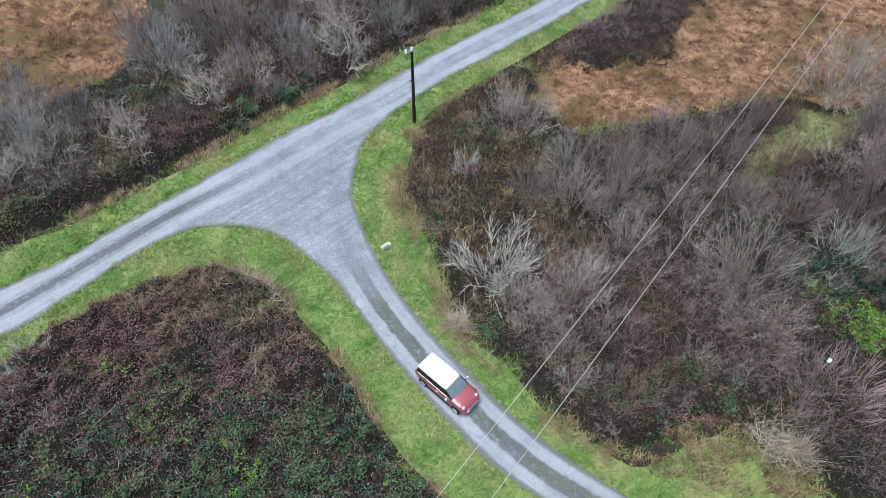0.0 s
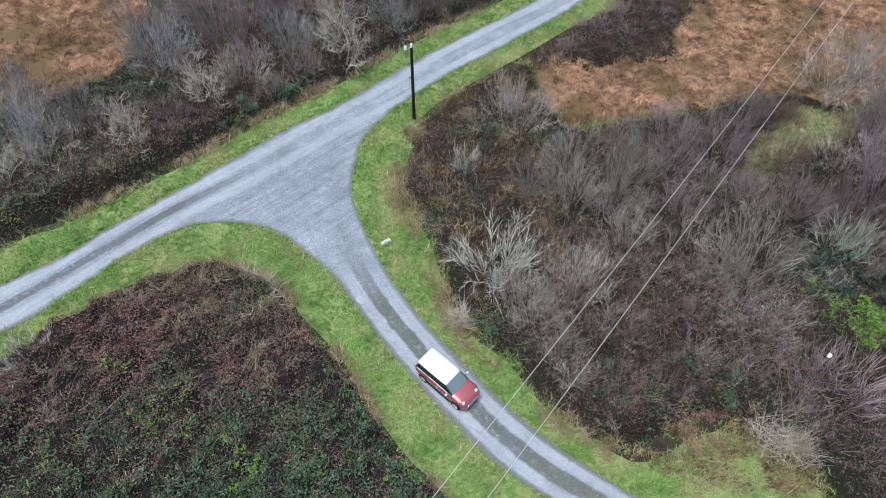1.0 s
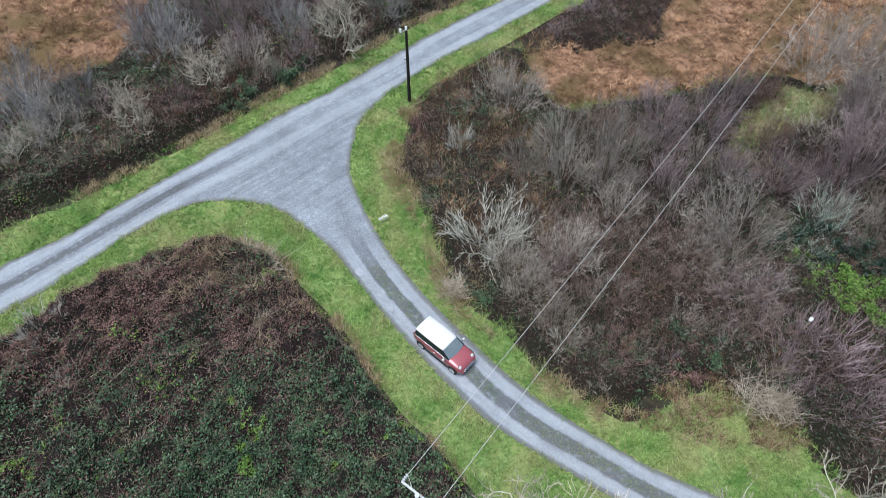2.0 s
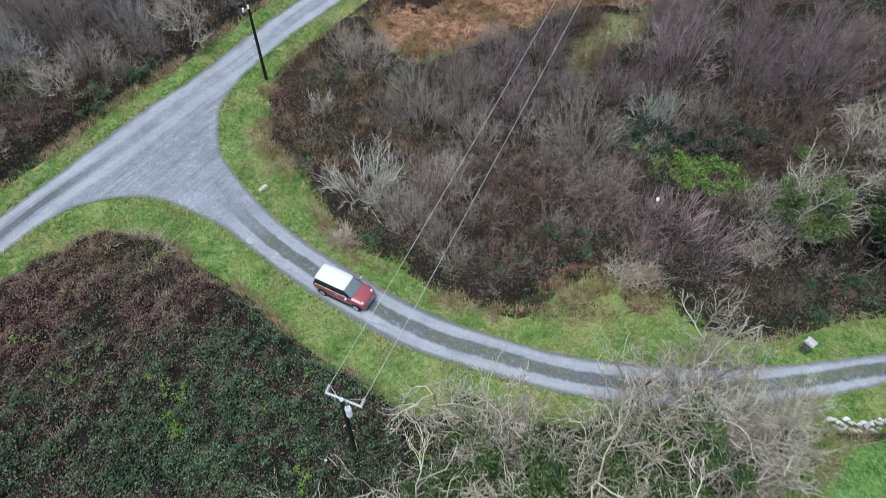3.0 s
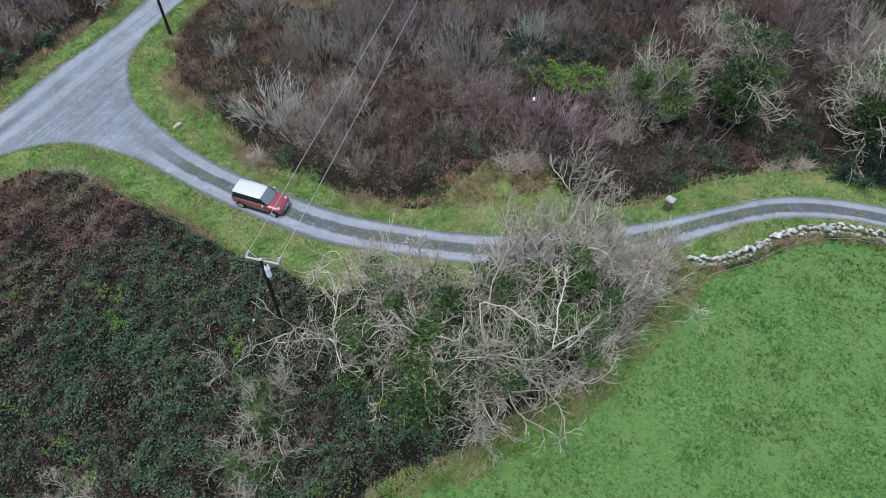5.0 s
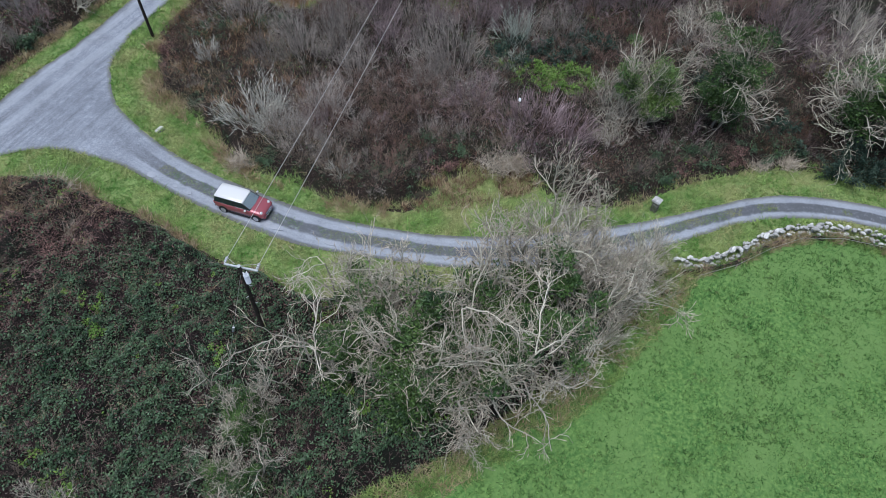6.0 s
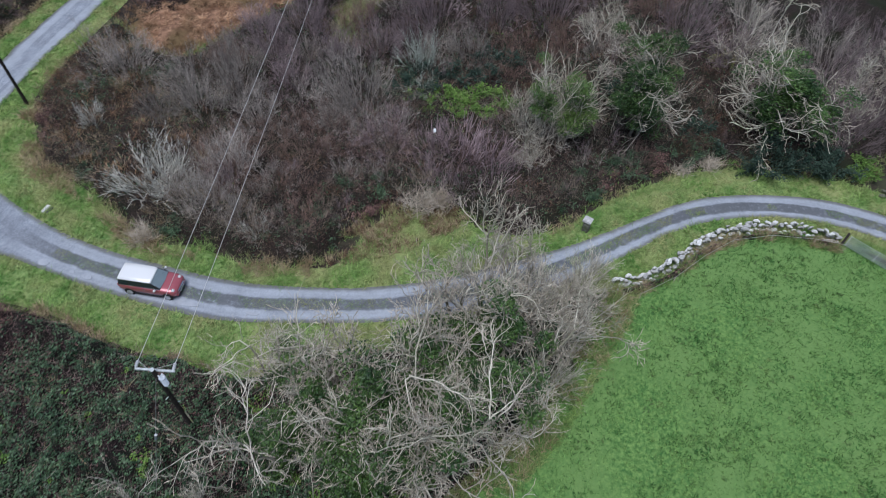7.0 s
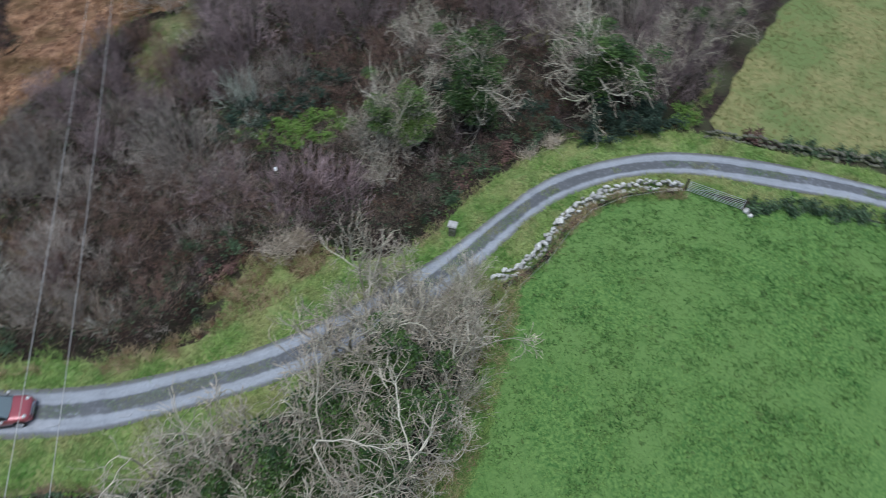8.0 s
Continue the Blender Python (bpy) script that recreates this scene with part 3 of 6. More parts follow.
def puddle(x, y, length, width, turn):
    a = np.linspace(0, 2 * np.pi, 28, endpoint=False)
    r = 1 + 0.07 * np.sin(3 * a + x) + 0.05 * np.sin(5 * a + y)
    c, s = math.cos(radians(turn)), math.sin(radians(turn))
    px, py = np.cos(a) * r * length / 2, np.sin(a) * r * width / 2
    bm = bmesh.new()
    d = far_from(np.array([x]), np.array([y]), ROAD)[0]
    top = gz(x, y) + 0.055 + 0.05 * min(d / 1.5, 1) + 0.006
    ring = [bm.verts.new((x + c * u - s * v, y + s * u + c * v, top)) for u, v in zip(px, py)]
    low = [bm.verts.new((v.co.x, v.co.y, top - 0.03)) for v in ring]
    bm.faces.new(ring)
    for k in range(len(ring)):
        bm.faces.new((low[k], low[(k + 1) % len(ring)], ring[(k + 1) % len(ring)], ring[k]))
    ob = part("puddle", bm, M_WATER, None)
    tagged(ob, "shallow rain puddle with a pale glossy surface in a wheel rut", "puddle", "puddles in the lane")


make_ground()
sheet("verge", VERGE, 0.6, M_VERGE, 0.0, 0.06, "rough green grass verge beside the road", "grass verge")
sheet("field", FIELD, 1.2, M_FIELD, 0.012, 0.10, "bright green grazed pasture with dark weeds", "field")
sheet("field", FAR_FIELD, 2.5, M_FARFIELD, 0.0, 0.10, "pale yellow-green rough pasture behind a wall", "field")
sheet("bog", BOG_LEFT, 0.9, M_BOG, 0.0, 0.55, "orange-brown bed of dead bracken and moor grass", "bog")
sheet("bog", BOG_RIGHT, 0.7, M_BOG, 0.0, 0.55, "orange-brown bed of dead bracken and moor grass", "bog")
sheet("grass_path", GREEN_PATH, 0.7, M_PATH, 0.03, 0.1, "green grassy clearing between bare shrubs", "grass clearing")
make_road()
# ---- low growth ----


def mound_height(x, y, ring, high, edge):
    d = far_from(x, y, ring)
    if ring is WOOD:
        d = np.minimum(d, np.where(inside(x, y, GREEN_PATH), 0, far_from(x, y, GREEN_PATH)))
    fade = np.clip(d / edge, 0, 1)
    fade = fade * fade * (3 - 2 * fade)
    return high * fade * (0.25 + 0.42 * bumps(x, y, 2.6) + 0.46 * bumps(x + 17, y + 5, 1.0) + 0.40 * bumps(x, y - 40, 0.5))


def thicket(ring, high, edge, cell, leaf_m2, cane_m2, green, label, rng, view, dead=None, bed=None):
    """Tangled brambles: an uneven mass, near-black as the shade in it is coloured in, arching canes over it, and green
    and withered leaves. green(x, y) is the share of green leaves.
    """
    body = sheet("bramble_shade_mass", ring, cell, bed or M_MOUND, 0.01)
    me = body.data
    co = np.zeros(len(me.vertices) * 3)
    me.vertices.foreach_get("co", co)
    co = co.reshape(-1, 3)
    co[:, 2] += mound_height(co[:, 0], co[:, 1], ring, high, edge)
    me.vertices.foreach_set("co", co.ravel())
    me.update()
    top = new("bramble_thicket")
    tagged(top, label, "brambles", kind="stuff")
    for key in ("kind",):
        del body[key]
    body.parent = top
    p = scatter(ring, cane_m2, rng, view)
    h = mound_height(p[:, 0], p[:, 1], ring, high, edge)
    base = np.column_stack([p, rise(p[:, 0], p[:, 1]) + h * 0.85])
    ang = rng.rand(len(p)) * 2 * np.pi
    out = np.stack([np.cos(ang), np.sin(ang), 0 * ang], 1)
    reach = (0.35 + 0.75 * rng.rand(len(p)))[:, None] * min(1.0, 0.55 + high * 0.3)
    arch = (0.12 + 0.30 * rng.rand(len(p)))[:, None]
    up = np.array([[0, 0, 1.0]])
    pts = [base, base + out * reach * 0.5 + up * arch, base + out * reach * 1.1 + up * arch * 0.55]
    r = 0.003 + 0.004 * rng.rand(len(p))
    child("canes", mesh_of("canes", *merge([ribbons(pts[k], pts[k + 1], r * (1.3 - 0.3 * k), r * (1.0 - 0.3 * k), rng) for k in range(2)]), M_CANE), top)
    p = scatter(ring, leaf_m2 * 1.9, rng, view)
    p = p[rng.rand(len(p)) < np.clip((0.7 * bumps(p[:, 0] + 5, p[:, 1] + 90, 0.45) + 0.5 * bumps(p[:, 0] + 15, p[:, 1] + 9, 1.3) - 0.33) * 2.6, 0.12, 1)]
    h = mound_height(p[:, 0], p[:, 1], ring, high, edge)
    p3 = np.column_stack([p, rise(p[:, 0], p[:, 1]) + h + 0.02 + (0.10 + 0.42 * bumps(p[:, 0] + 23, p[:, 1] + 61, 0.7)) * rng.rand(len(p)) * np.clip(h, 0.15, 1)])
    share = green(p[:, 0], p[:, 1])
    pick = rng.rand(len(p))
    isg = pick < share
    bright = (bumps(p[:, 0] + 50, p[:, 1] + 13, 2.1) + 0.5 * bumps(p[:, 0], p[:, 1] + 33, 0.5) > 1.16)
    for name, sel, material, size in (("green_leaves", isg & ~bright, M_BGREEN, 0.078), ("bright_leaves", bright & isg, M_BBRIGHT, 0.075), ("withered_leaves", ~isg, dead or M_BBROWN, 0.056)):
        if sel.sum():
            child(name, mesh_of(name, *leaves(p3[sel], size, rng, 0.4, 1.0), material), top)


def ramp01(v, a, b):
    return np.clip((v - a) / (b - a), 0, 1)


RNG = np.random.RandomState(11)


def green_thicket(x, y):
    g = 0.20 + 0.80 * ramp01(-(y - 0.25 * x) + 22, 0, 8)
    return np.clip(g + 0.9 * (bumps(x + 3, y, 3.0) - 0.5), 0.03, 0.95)


def green_hedge(x, y):
    return np.clip(0.45 + 1.1 * (bumps(x + 7, y + 2, 4.0) - 0.5), 0.05, 0.9)


def green_wood(x, y):
    return np.clip(0.42 + 1.0 * (bumps(x + 1, y + 21, 4.5) - 0.5) + 0.25 * ramp01(x, 20, 40), 0.03, 0.9)


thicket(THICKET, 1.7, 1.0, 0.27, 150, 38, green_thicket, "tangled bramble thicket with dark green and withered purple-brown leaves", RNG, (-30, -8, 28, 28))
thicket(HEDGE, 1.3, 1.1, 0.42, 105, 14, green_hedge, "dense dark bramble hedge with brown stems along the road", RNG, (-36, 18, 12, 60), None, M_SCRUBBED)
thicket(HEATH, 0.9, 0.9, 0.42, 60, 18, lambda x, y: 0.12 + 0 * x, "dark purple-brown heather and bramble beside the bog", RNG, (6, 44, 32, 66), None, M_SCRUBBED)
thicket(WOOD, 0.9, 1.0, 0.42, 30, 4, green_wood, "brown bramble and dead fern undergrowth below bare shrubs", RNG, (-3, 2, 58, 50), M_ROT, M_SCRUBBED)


def turf(name, ring, per_m2, height, width, material, label, view, keep=None, tuft=5, lean=0.5, lift=0.02, hummock=0.0):
    """Grass as one object: tufts of a few blades each."""
    p = scatter(ring, per_m2 / tuft, RNG, view)
    if keep is not None:
        p = p[keep(p[:, 0], p[:, 1])]
    if hummock:
        p = p[RNG.rand(len(p)) < 2.4 * np.clip(bumps(p[:, 0], p[:, 1], 0.95) + 0.5 * bumps(p[:, 0] + 9, p[:, 1], 3.1) - 0.52, 0.14, 1)]
        lift = np.repeat(lift + hummock * bumps(p[:, 0], p[:, 1], 0.95), tuft)
    p = np.repeat(p, tuft, 0) + RNG.normal(size=(len(p) * tuft, 2)) * 0.06
    h = height * (0.5 + 0.9 * bumps(p[:, 0], p[:, 1], 1.4))
    ob = new(name, mesh_of(name, *blades(on_land(p, lift), h, width, RNG, lean), material))
    return tagged(ob, label, "grass", kind="stuff")


def off_road(x, y):
    return ~inside(x, y, ROAD)


turf("verge_grass", VERGE, 190, 0.25, 0.024, M_BLADE, "short rough green and yellowish verge grass", (-30, -18, 58, 62), off_road, 5, 0.9)
turf("pasture_grass", FIELD, 130, 0.20, 0.03, M_FBLADE, "short bright green pasture grass", (-4, -22, 52, 3), None, 6, 0.6)
turf("rough_grass", FAR_FIELD, 40, 0.28, 0.022, M_FFBLADE, "pale rough pasture grass", (50, -30, 86, 3))
turf("moor_grass", BOG_LEFT, 120, 0.34, 0.022, M_BOGBLADE, "tussocks of orange-brown dead moor grass", (-52, 36, -24, 66), None, 9, 1.0, 0.1, 0.5)
turf("moor_grass", BOG_RIGHT, 120, 0.34, 0.022, M_BOGBLADE, "tussocks of orange-brown dead moor grass", (8, 40, 56, 70), None, 9, 1.0, 0.1, 0.5)
turf("clearing_grass", GREEN_PATH, 170, 0.3, 0.02, M_CLEARING, "green grass of a small clearing", None, None, 6, 0.6, 0.14)


def strip_tufts(name, line, closed, low, highest, count, height, width, material, label, keep=None, side=None):
    """Tufts of grass within a band of distances from a line."""
    seg = np.diff(np.concatenate([line, line[:1]]) if closed else line, axis=0)
    ln = np.linalg.norm(seg, axis=1)
    k = RNG.choice(len(seg), count, p=ln / ln.sum())
    t = RNG.rand(count)
    nrm = np.column_stack([-seg[k, 1], seg[k, 0]]) / ln[k][:, None]
    off = low + (highest - low) * RNG.rand(count)
    p = line[k] + seg[k] * t[:, None] + nrm * off[:, None]
    if keep is not None:
        p = p[keep(p[:, 0], p[:, 1])]
    p = np.repeat(p, 8, 0) + RNG.normal(size=(len(p) * 8, 2)) * 0.10
    ob = new(name, mesh_of(name, *blades(on_land(p, 0.05), height * (0.6 + 0.8 * RNG.rand(len(p))), width, RNG, 0.55), material))
    return tagged(ob, label, "grass", kind="stuff")


def seen(x, y):
    return (x > -34) & (x < 60) & (y > -20) & (y < 63)


LANE = TRACK_MID[(TRACK_MID[:, 1] < 25.0) & (TRACK_MID[:, 1] > -20)]
strip_tufts("lane_grass", LANE, False, -0.30, 0.30, 5200, 0.10, 0.016, M_BLADE, "low worn grass along the middle of the lane", lambda x, y: seen(x, y) & (bumps(x, y, 1.3) > 0.30 + 0.25 * ramp01(x, 28, 40)))
hedge_foot = smooth([(-46, 10.3), (-29.2, 26.8), (-25.8, 29.2), (-20.5, 33.8), (-16.8, 37.2), (-13.2, 40.8), (-9.4, 44.2), (-5.2, 48.2), (-0.5, 52.8), (4.8, 57.2), (10, 62)], False, 1.0)
strip_tufts("dry_grass", hedge_foot, False, -0.5, 0.6, 1800, 0.40, 0.022, M_STRAW, "straw-coloured dead grass at the hedge foot", lambda x, y: seen(x, y) & (bumps(x, y, 1.6) > 0.48))
thicket_foot = smooth([(1.1, 9.6), (0.0, 11.9), (-1.8, 13.4), (-3.5, 15.6), (-5.0, 18.2), (-7.0, 20.8), (-9.0, 22.9), (-10.5, 24.9), (-14.1, 26.3)], False, 0.8)
strip_tufts("dry_grass", thicket_foot, False, -0.4, 0.4, 700, 0.45, 0.02, M_STRAW, "tawny dead grass at the edge of the brambles", lambda x, y: bumps(x, y + 4, 1.5) > 0.42)
wood_foot = smooth([(-1.7, 40), (-2.3, 36.2), (-3.0, 33.3), (-0.7, 29.3), (0.6, 24.5), (1.4, 22.3), (4.2, 19.9), (6.2, 17.2), (9.9, 14.5)], False, 0.8)
strip_tufts("dry_grass", wood_foot, False, -1.1, 0.7, 1500, 0.48, 0.02, M_STRAW, "tawny dead grass in front of bare shrubs", lambda x, y: bumps(x + 8, y + 4, 1.8) > 0.5)


wall_foot = smooth([(26.4, 1.7), (28.2, 1.2), (30.4, 0.9), (33.6, 1.2), (36.5, 0.9), (39.3, -0.3), (41.0, -1.8), (42.8, -3.9)], False, 0.6)
strip_tufts("wall_grass", wall_foot, False, -0.5, 0.45, 900, 0.4, 0.022, M_STRAW, "tawny dead grass along the wall", lambda x, y: bumps(x, y, 1.0) > 0.4)
strip_tufts("wall_grass", wall_foot, False, -0.6, 0.6, 900, 0.32, 0.022, M_BLADE, "long green grass along the wall", lambda x, y: bumps(x + 9, y, 0.9) > 0.35)


VERGE_BAY = smooth([(11.5, 15.2), (14.0, 15.4), (17.2, 15.0), (19.6, 13.6), (20.4, 12.2), (17.6, 13.6), (14.2, 14.2)], True, 0.8)


def edge_growth(name, ring, count, low, high, height, material, label, limit):
    strip_tufts(name, ring, True, low, high, count, height, 0.02, material, label, lambda x, y: seen(x, y) & off_road(x, y) & (bumps(x + 2, y + 60, 1.1) > limit))


edge_growth("edge_grass", THICKET, 2600, -0.7, 0.5, 0.34, M_BLADE, "longer green grass at the foot of the brambles", 0.35)
field_foot = smooth([(27.0, 1.9), (24.2, 0.2), (19, -2.0), (14, -3.8), (5.4, -5.0), (0.5, -5.6), (-6, -9)], False, 0.8)
strip_tufts("edge_grass", field_foot, False, -1.2, 1.2, 2600, 0.36, 0.022, M_BLADE, "long rough grass between brambles and pasture", lambda x, y: bumps(x + 2, y + 60, 1.1) > 0.3)
strip_tufts("dry_grass", field_foot, False, -1.2, 1.0, 1100, 0.4, 0.022, M_STRAW, "tawny dead grass between brambles and pasture", lambda x, y: bumps(x + 12, y + 6, 1.1) > 0.45)
edge_growth("edge_grass", WOOD, 3200, -0.9, 0.6, 0.36, M_BLADE, "longer green grass at the edge of the scrub", 0.35)
edge_growth("edge_grass", HEDGE, 1800, -0.6, 0.5, 0.36, M_BLADE, "longer green grass at the hedge foot", 0.4)
edge_growth("edge_grass", GREEN_PATH, 900, -1.3, 1.3, 0.4, M_BLADE, "long pale green grass round the clearing", 0.35)
edge_growth("dry_grass", GREEN_PATH, 700, -1.2, 1.6, 0.5, M_FERN, "russet dead fern round the clearing", 0.4)
edge_growth("dry_grass", BOG_RIGHT, 4000, -2.4, 2.4, 0.5, M_BOGBLADE, "orange-brown dead grass at the edge of the bog", 0.35)
edge_growth("dead_fern", VERGE_BAY, 500, -1.6, 1.6, 0.4, M_FERN, "rusty dead fern in the grassy bay beside the lane", 0.45)
edge_growth("dry_grass", VERGE_BAY, 600, -1.6, 1.6, 0.45, M_STRAW, "tawny dead grass in the grassy bay beside the lane", 0.5)
edge_growth("dry_grass", WOOD, 1500, -0.8, 1.0, 0.5, M_STRAW, "tawny dead grass at the edge of the scrub", 0.6)


def clumps(name, ring, count, radius, per, height, width, material, label, seed, box, limit=0.0):
    """Scattered patches of upright dead or green growth standing out of the brambles."""
    rng = np.random.RandomState(seed)
    c = scatter(ring, 1.0, rng, box)
    c = c[bumps(c[:, 0] + 11, c[:, 1] + 19, 4.0) > limit][:count]
    n = rng.randint(per // 2, per * 2, len(c))
    p = np.repeat(c, n, 0) + rng.normal(size=(n.sum(), 2)) * np.repeat(radius * (0.4 + 0.9 * rng.rand(len(c))), n)[:, None]
    p = p[inside(p[:, 0], p[:, 1], ring)]
    high = 1.7 if ring is THICKET else 1.3 if ring is HEDGE else 0.9
    z = mound_height(p[:, 0], p[:, 1], ring, high, 1.0)
    ob = new(name, mesh_of(name, *blades(on_land(p, z - 0.05), height * (0.5 + rng.rand(len(p))), width, rng, 0.7), material))
    tagged(ob, label, "undergrowth", kind="stuff")


clumps("dead_stalks", THICKET, 60, 0.45, 55, 0.34, 0.012, M_STRAW, "tufts of tawny dead stalks among the brambles", 21, (-28, 2, 1, 27))
clumps("dead_stalks", WOOD, 70, 0.5, 45, 0.36, 0.012, M_STRAW, "tufts of tawny dead stalks in the scrub", 22, (-3, 8, 50, 46), 0.35)
clumps("dead_stalks", HEDGE, 60, 0.5, 45, 0.5, 0.014, M_STRAW, "tufts of tawny dead stalks behind the hedge", 23, (-34, 26, 8, 60), 0.4)
clumps("dead_stalks", WOOD, 90, 0.5, 60, 0.42, 0.016, M_STRAW, "tawny dead grass at the edge of the scrub", 27, (-3, 19, 8, 46))
clumps("dead_fern", WOOD, 60, 0.7, 80, 0.42, 0.022, M_BOGBLADE, "orange-brown dead bracken at the edge of the scrub", 28, (-2, 27, 9, 46))
clumps("dead_stalks", THICKET, 40, 0.6, 90, 0.36, 0.014, M_STRAW, "tawny dead grass at the head of the brambles", 29, (-22, 20, -6, 27))
clumps("dead_fern", WOOD, 160, 0.6, 60, 0.4, 0.020, M_FERN, "rusty patches of dead fern in the scrub", 24, (-3, 8, 50, 46), 0.45)
clumps("dead_fern", HEDGE, 70, 0.6, 60, 0.45, 0.022, M_FERN, "rusty patches of dead fern behind the hedge", 25, (-36, 26, 8, 60), 0.5)


def undergrowth(ring, high, per_m2, height, width, kinds, box, seed):
    """Fine bare twigs of low bushes and brambles that cover the floor of the scrub, in patches of a few colours."""
    rng = np.random.RandomState(seed)
    p = scatter(ring, per_m2, rng, box)
    p = p[~inside(p[:, 0], p[:, 1], GREEN_PATH) & (rng.rand(len(p)) < 0.35 + 1.3 * bumps(p[:, 0] + 3, p[:, 1] + 77, 1.5))]
    tone = bumps(p[:, 0] + 40, p[:, 1] + 8, 2.8) + 0.5 * rng.rand(len(p)) - 0.25
    size = height * (0.45 + 0.9 * bumps(p[:, 0] + 13, p[:, 1] + 31, 1.5)) * np.clip(far_from(p[:, 0], p[:, 1], ring) / 1.5, 0.3, 1)
    cuts = [-9] + list(np.quantile(tone, np.cumsum([k[2] for k in kinds])[:-1])) + [9]
    for k, (name, material, _, label) in enumerate(kinds):
        sel = (tone > cuts[k]) & (tone <= cuts[k + 1])
        q, s = np.repeat(p[sel], 3, 0), np.repeat(size[sel], 3)
        a = on_land(q, mound_height(q[:, 0], q[:, 1], ring, high, 1.0) - 0.06)
        way = rng.normal(size=a.shape) * np.array([[0.5, 0.5, 0.2]]) + np.array([[0, 0, 0.75]])
        a = a + way * (s * 0.3 * rng.rand(len(s)))[:, None]
        b = a + way * (s * (0.5 + 0.8 * rng.rand(len(s))))[:, None]
        ob = new(name, mesh_of(name, *spikes(a, b, width * (0.6 + 0.8 * rng.rand(len(s))), rng), material))
        tagged(ob, label, "undergrowth", kind="stuff")


WALL_BANK = smooth([(26.6, 1.9), (28.3, 1.4), (30.4, 1.05), (32.2, 1.2), (33.7, 1.4), (36.5, 1.1), (39.4, -0.1), (41.2, -1.5), (42.9, -3.7), (42.5, -3.95), (40.95, -1.95), (39.15, -0.6), (36.4, 0.55), (33.7, 0.8), (30.4, 0.5), (27.8, 0.85), (26.2, 1.3)], True, 0.6)
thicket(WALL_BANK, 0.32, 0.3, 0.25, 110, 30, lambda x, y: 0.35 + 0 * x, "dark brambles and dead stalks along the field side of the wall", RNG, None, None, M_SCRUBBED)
SCRUB = [("russet_undergrowth", M_RUST, 0.20, "low russet twigs and dead fern under bare shrubs"), ("purple_undergrowth", M_UNDER, 0.56, "low purple-brown twigs under bare shrubs"), ("tan_undergrowth", M_TAN, 0.24, "low tan twigs and dead stalks under bare shrubs")]
undergrowth(WOOD, 0.9, 42, 0.80, 0.009, SCRUB, (-3, 6, 56, 47), 51)
undergrowth(HEDGE, 1.3, 30, 0.75, 0.010, SCRUB, (-36, 24, 10, 60), 52)
undergrowth(HEATH, 0.9, 45, 0.7, 0.011, [("russet_undergrowth", M_RUST, 0.4, "low russet heather twigs beside the bog"), ("purple_undergrowth", M_UNDER, 0.6, "low dark purple heather twigs beside the bog")], (6, 44, 32, 68), 53)
undergrowth(THICKET, 1.7, 14, 0.5, 0.007, [("purple_undergrowth", M_CANE, 0.7, "thin purple-brown bramble stems"), ("tan_undergrowth", M_TAN, 0.3, "thin tan dead stems among the brambles")], (-28, -6, 8, 27), 54)


def tussock(x, y, r, count, height, label):
    rng = np.random.RandomState(int(abs(x * 13 + y * 7)))
    p = np.array([[x, y]]) + rng.normal(size=(count, 2)) * r * 0.45
    h = 0.9 if y > 9 and x > 2 else 1.5 if x < 0 and y < 26 else 0.3
    ob = new("grass_tussock", mesh_of("grass_tussock", *blades(on_land(p, h * 0.6), height * (0.5 + rng.rand(count)), 0.022, rng, 0.9), M_BLEACH))
    tagged(ob, label, "dead grass", "tawny tussocks", "stuff")


TUSSOCK = "bleached clump of flattened dead grass"
for x, y, r, h in [(19.2, 15.2, 1.5, 0.8), (20.4, 14.6, 1.0, 0.7), (-11.2, 23.6, 1.2, 0.8), (-12.4, 24.2, 1.0, 0.7), (-10.8, 19.7, 0.9, 0.7), (-18.1, 21.9, 1.3, 0.7), (-19.9, 14.6, 1.2, 0.8), (-16.6, 13.0, 0.9, 0.6), (41.0, 7.2, 0.9, 0.6), (38.6, 8.0, 0.9, 0.6), (1.2, 22.8, 0.9, 0.6), (0.2, 30.4, 1.0, 0.6), (-20.4, 12.6, 0.8, 0.6)]:
    tussock(x, y, r, 420, h, TUSSOCK)


def weeds():
    """Dock rosettes in the pasture."""
    p = scatter(FIELD, 0.35, RNG, (-2, -24, 52, 2))
    p = p[bumps(p[:, 0], p[:, 1], 5.0) > 0.35]
    n = RNG.randint(4, 12, len(p))
    q = np.repeat(p, n, 0) + RNG.normal(size=(n.sum(), 2)) * np.repeat(0.07 + 0.13 * RNG.rand(len(p)), n)[:, None]
    ob = new("dock_weeds", mesh_of("dock_weeds", *leaves(on_land(q, 0.14), 0.085, RNG, 0.8, 1.5), M_DOCK))
    tagged(ob, "dark green dock weeds dotted over the pasture", "weeds", kind="stuff")


weeds()
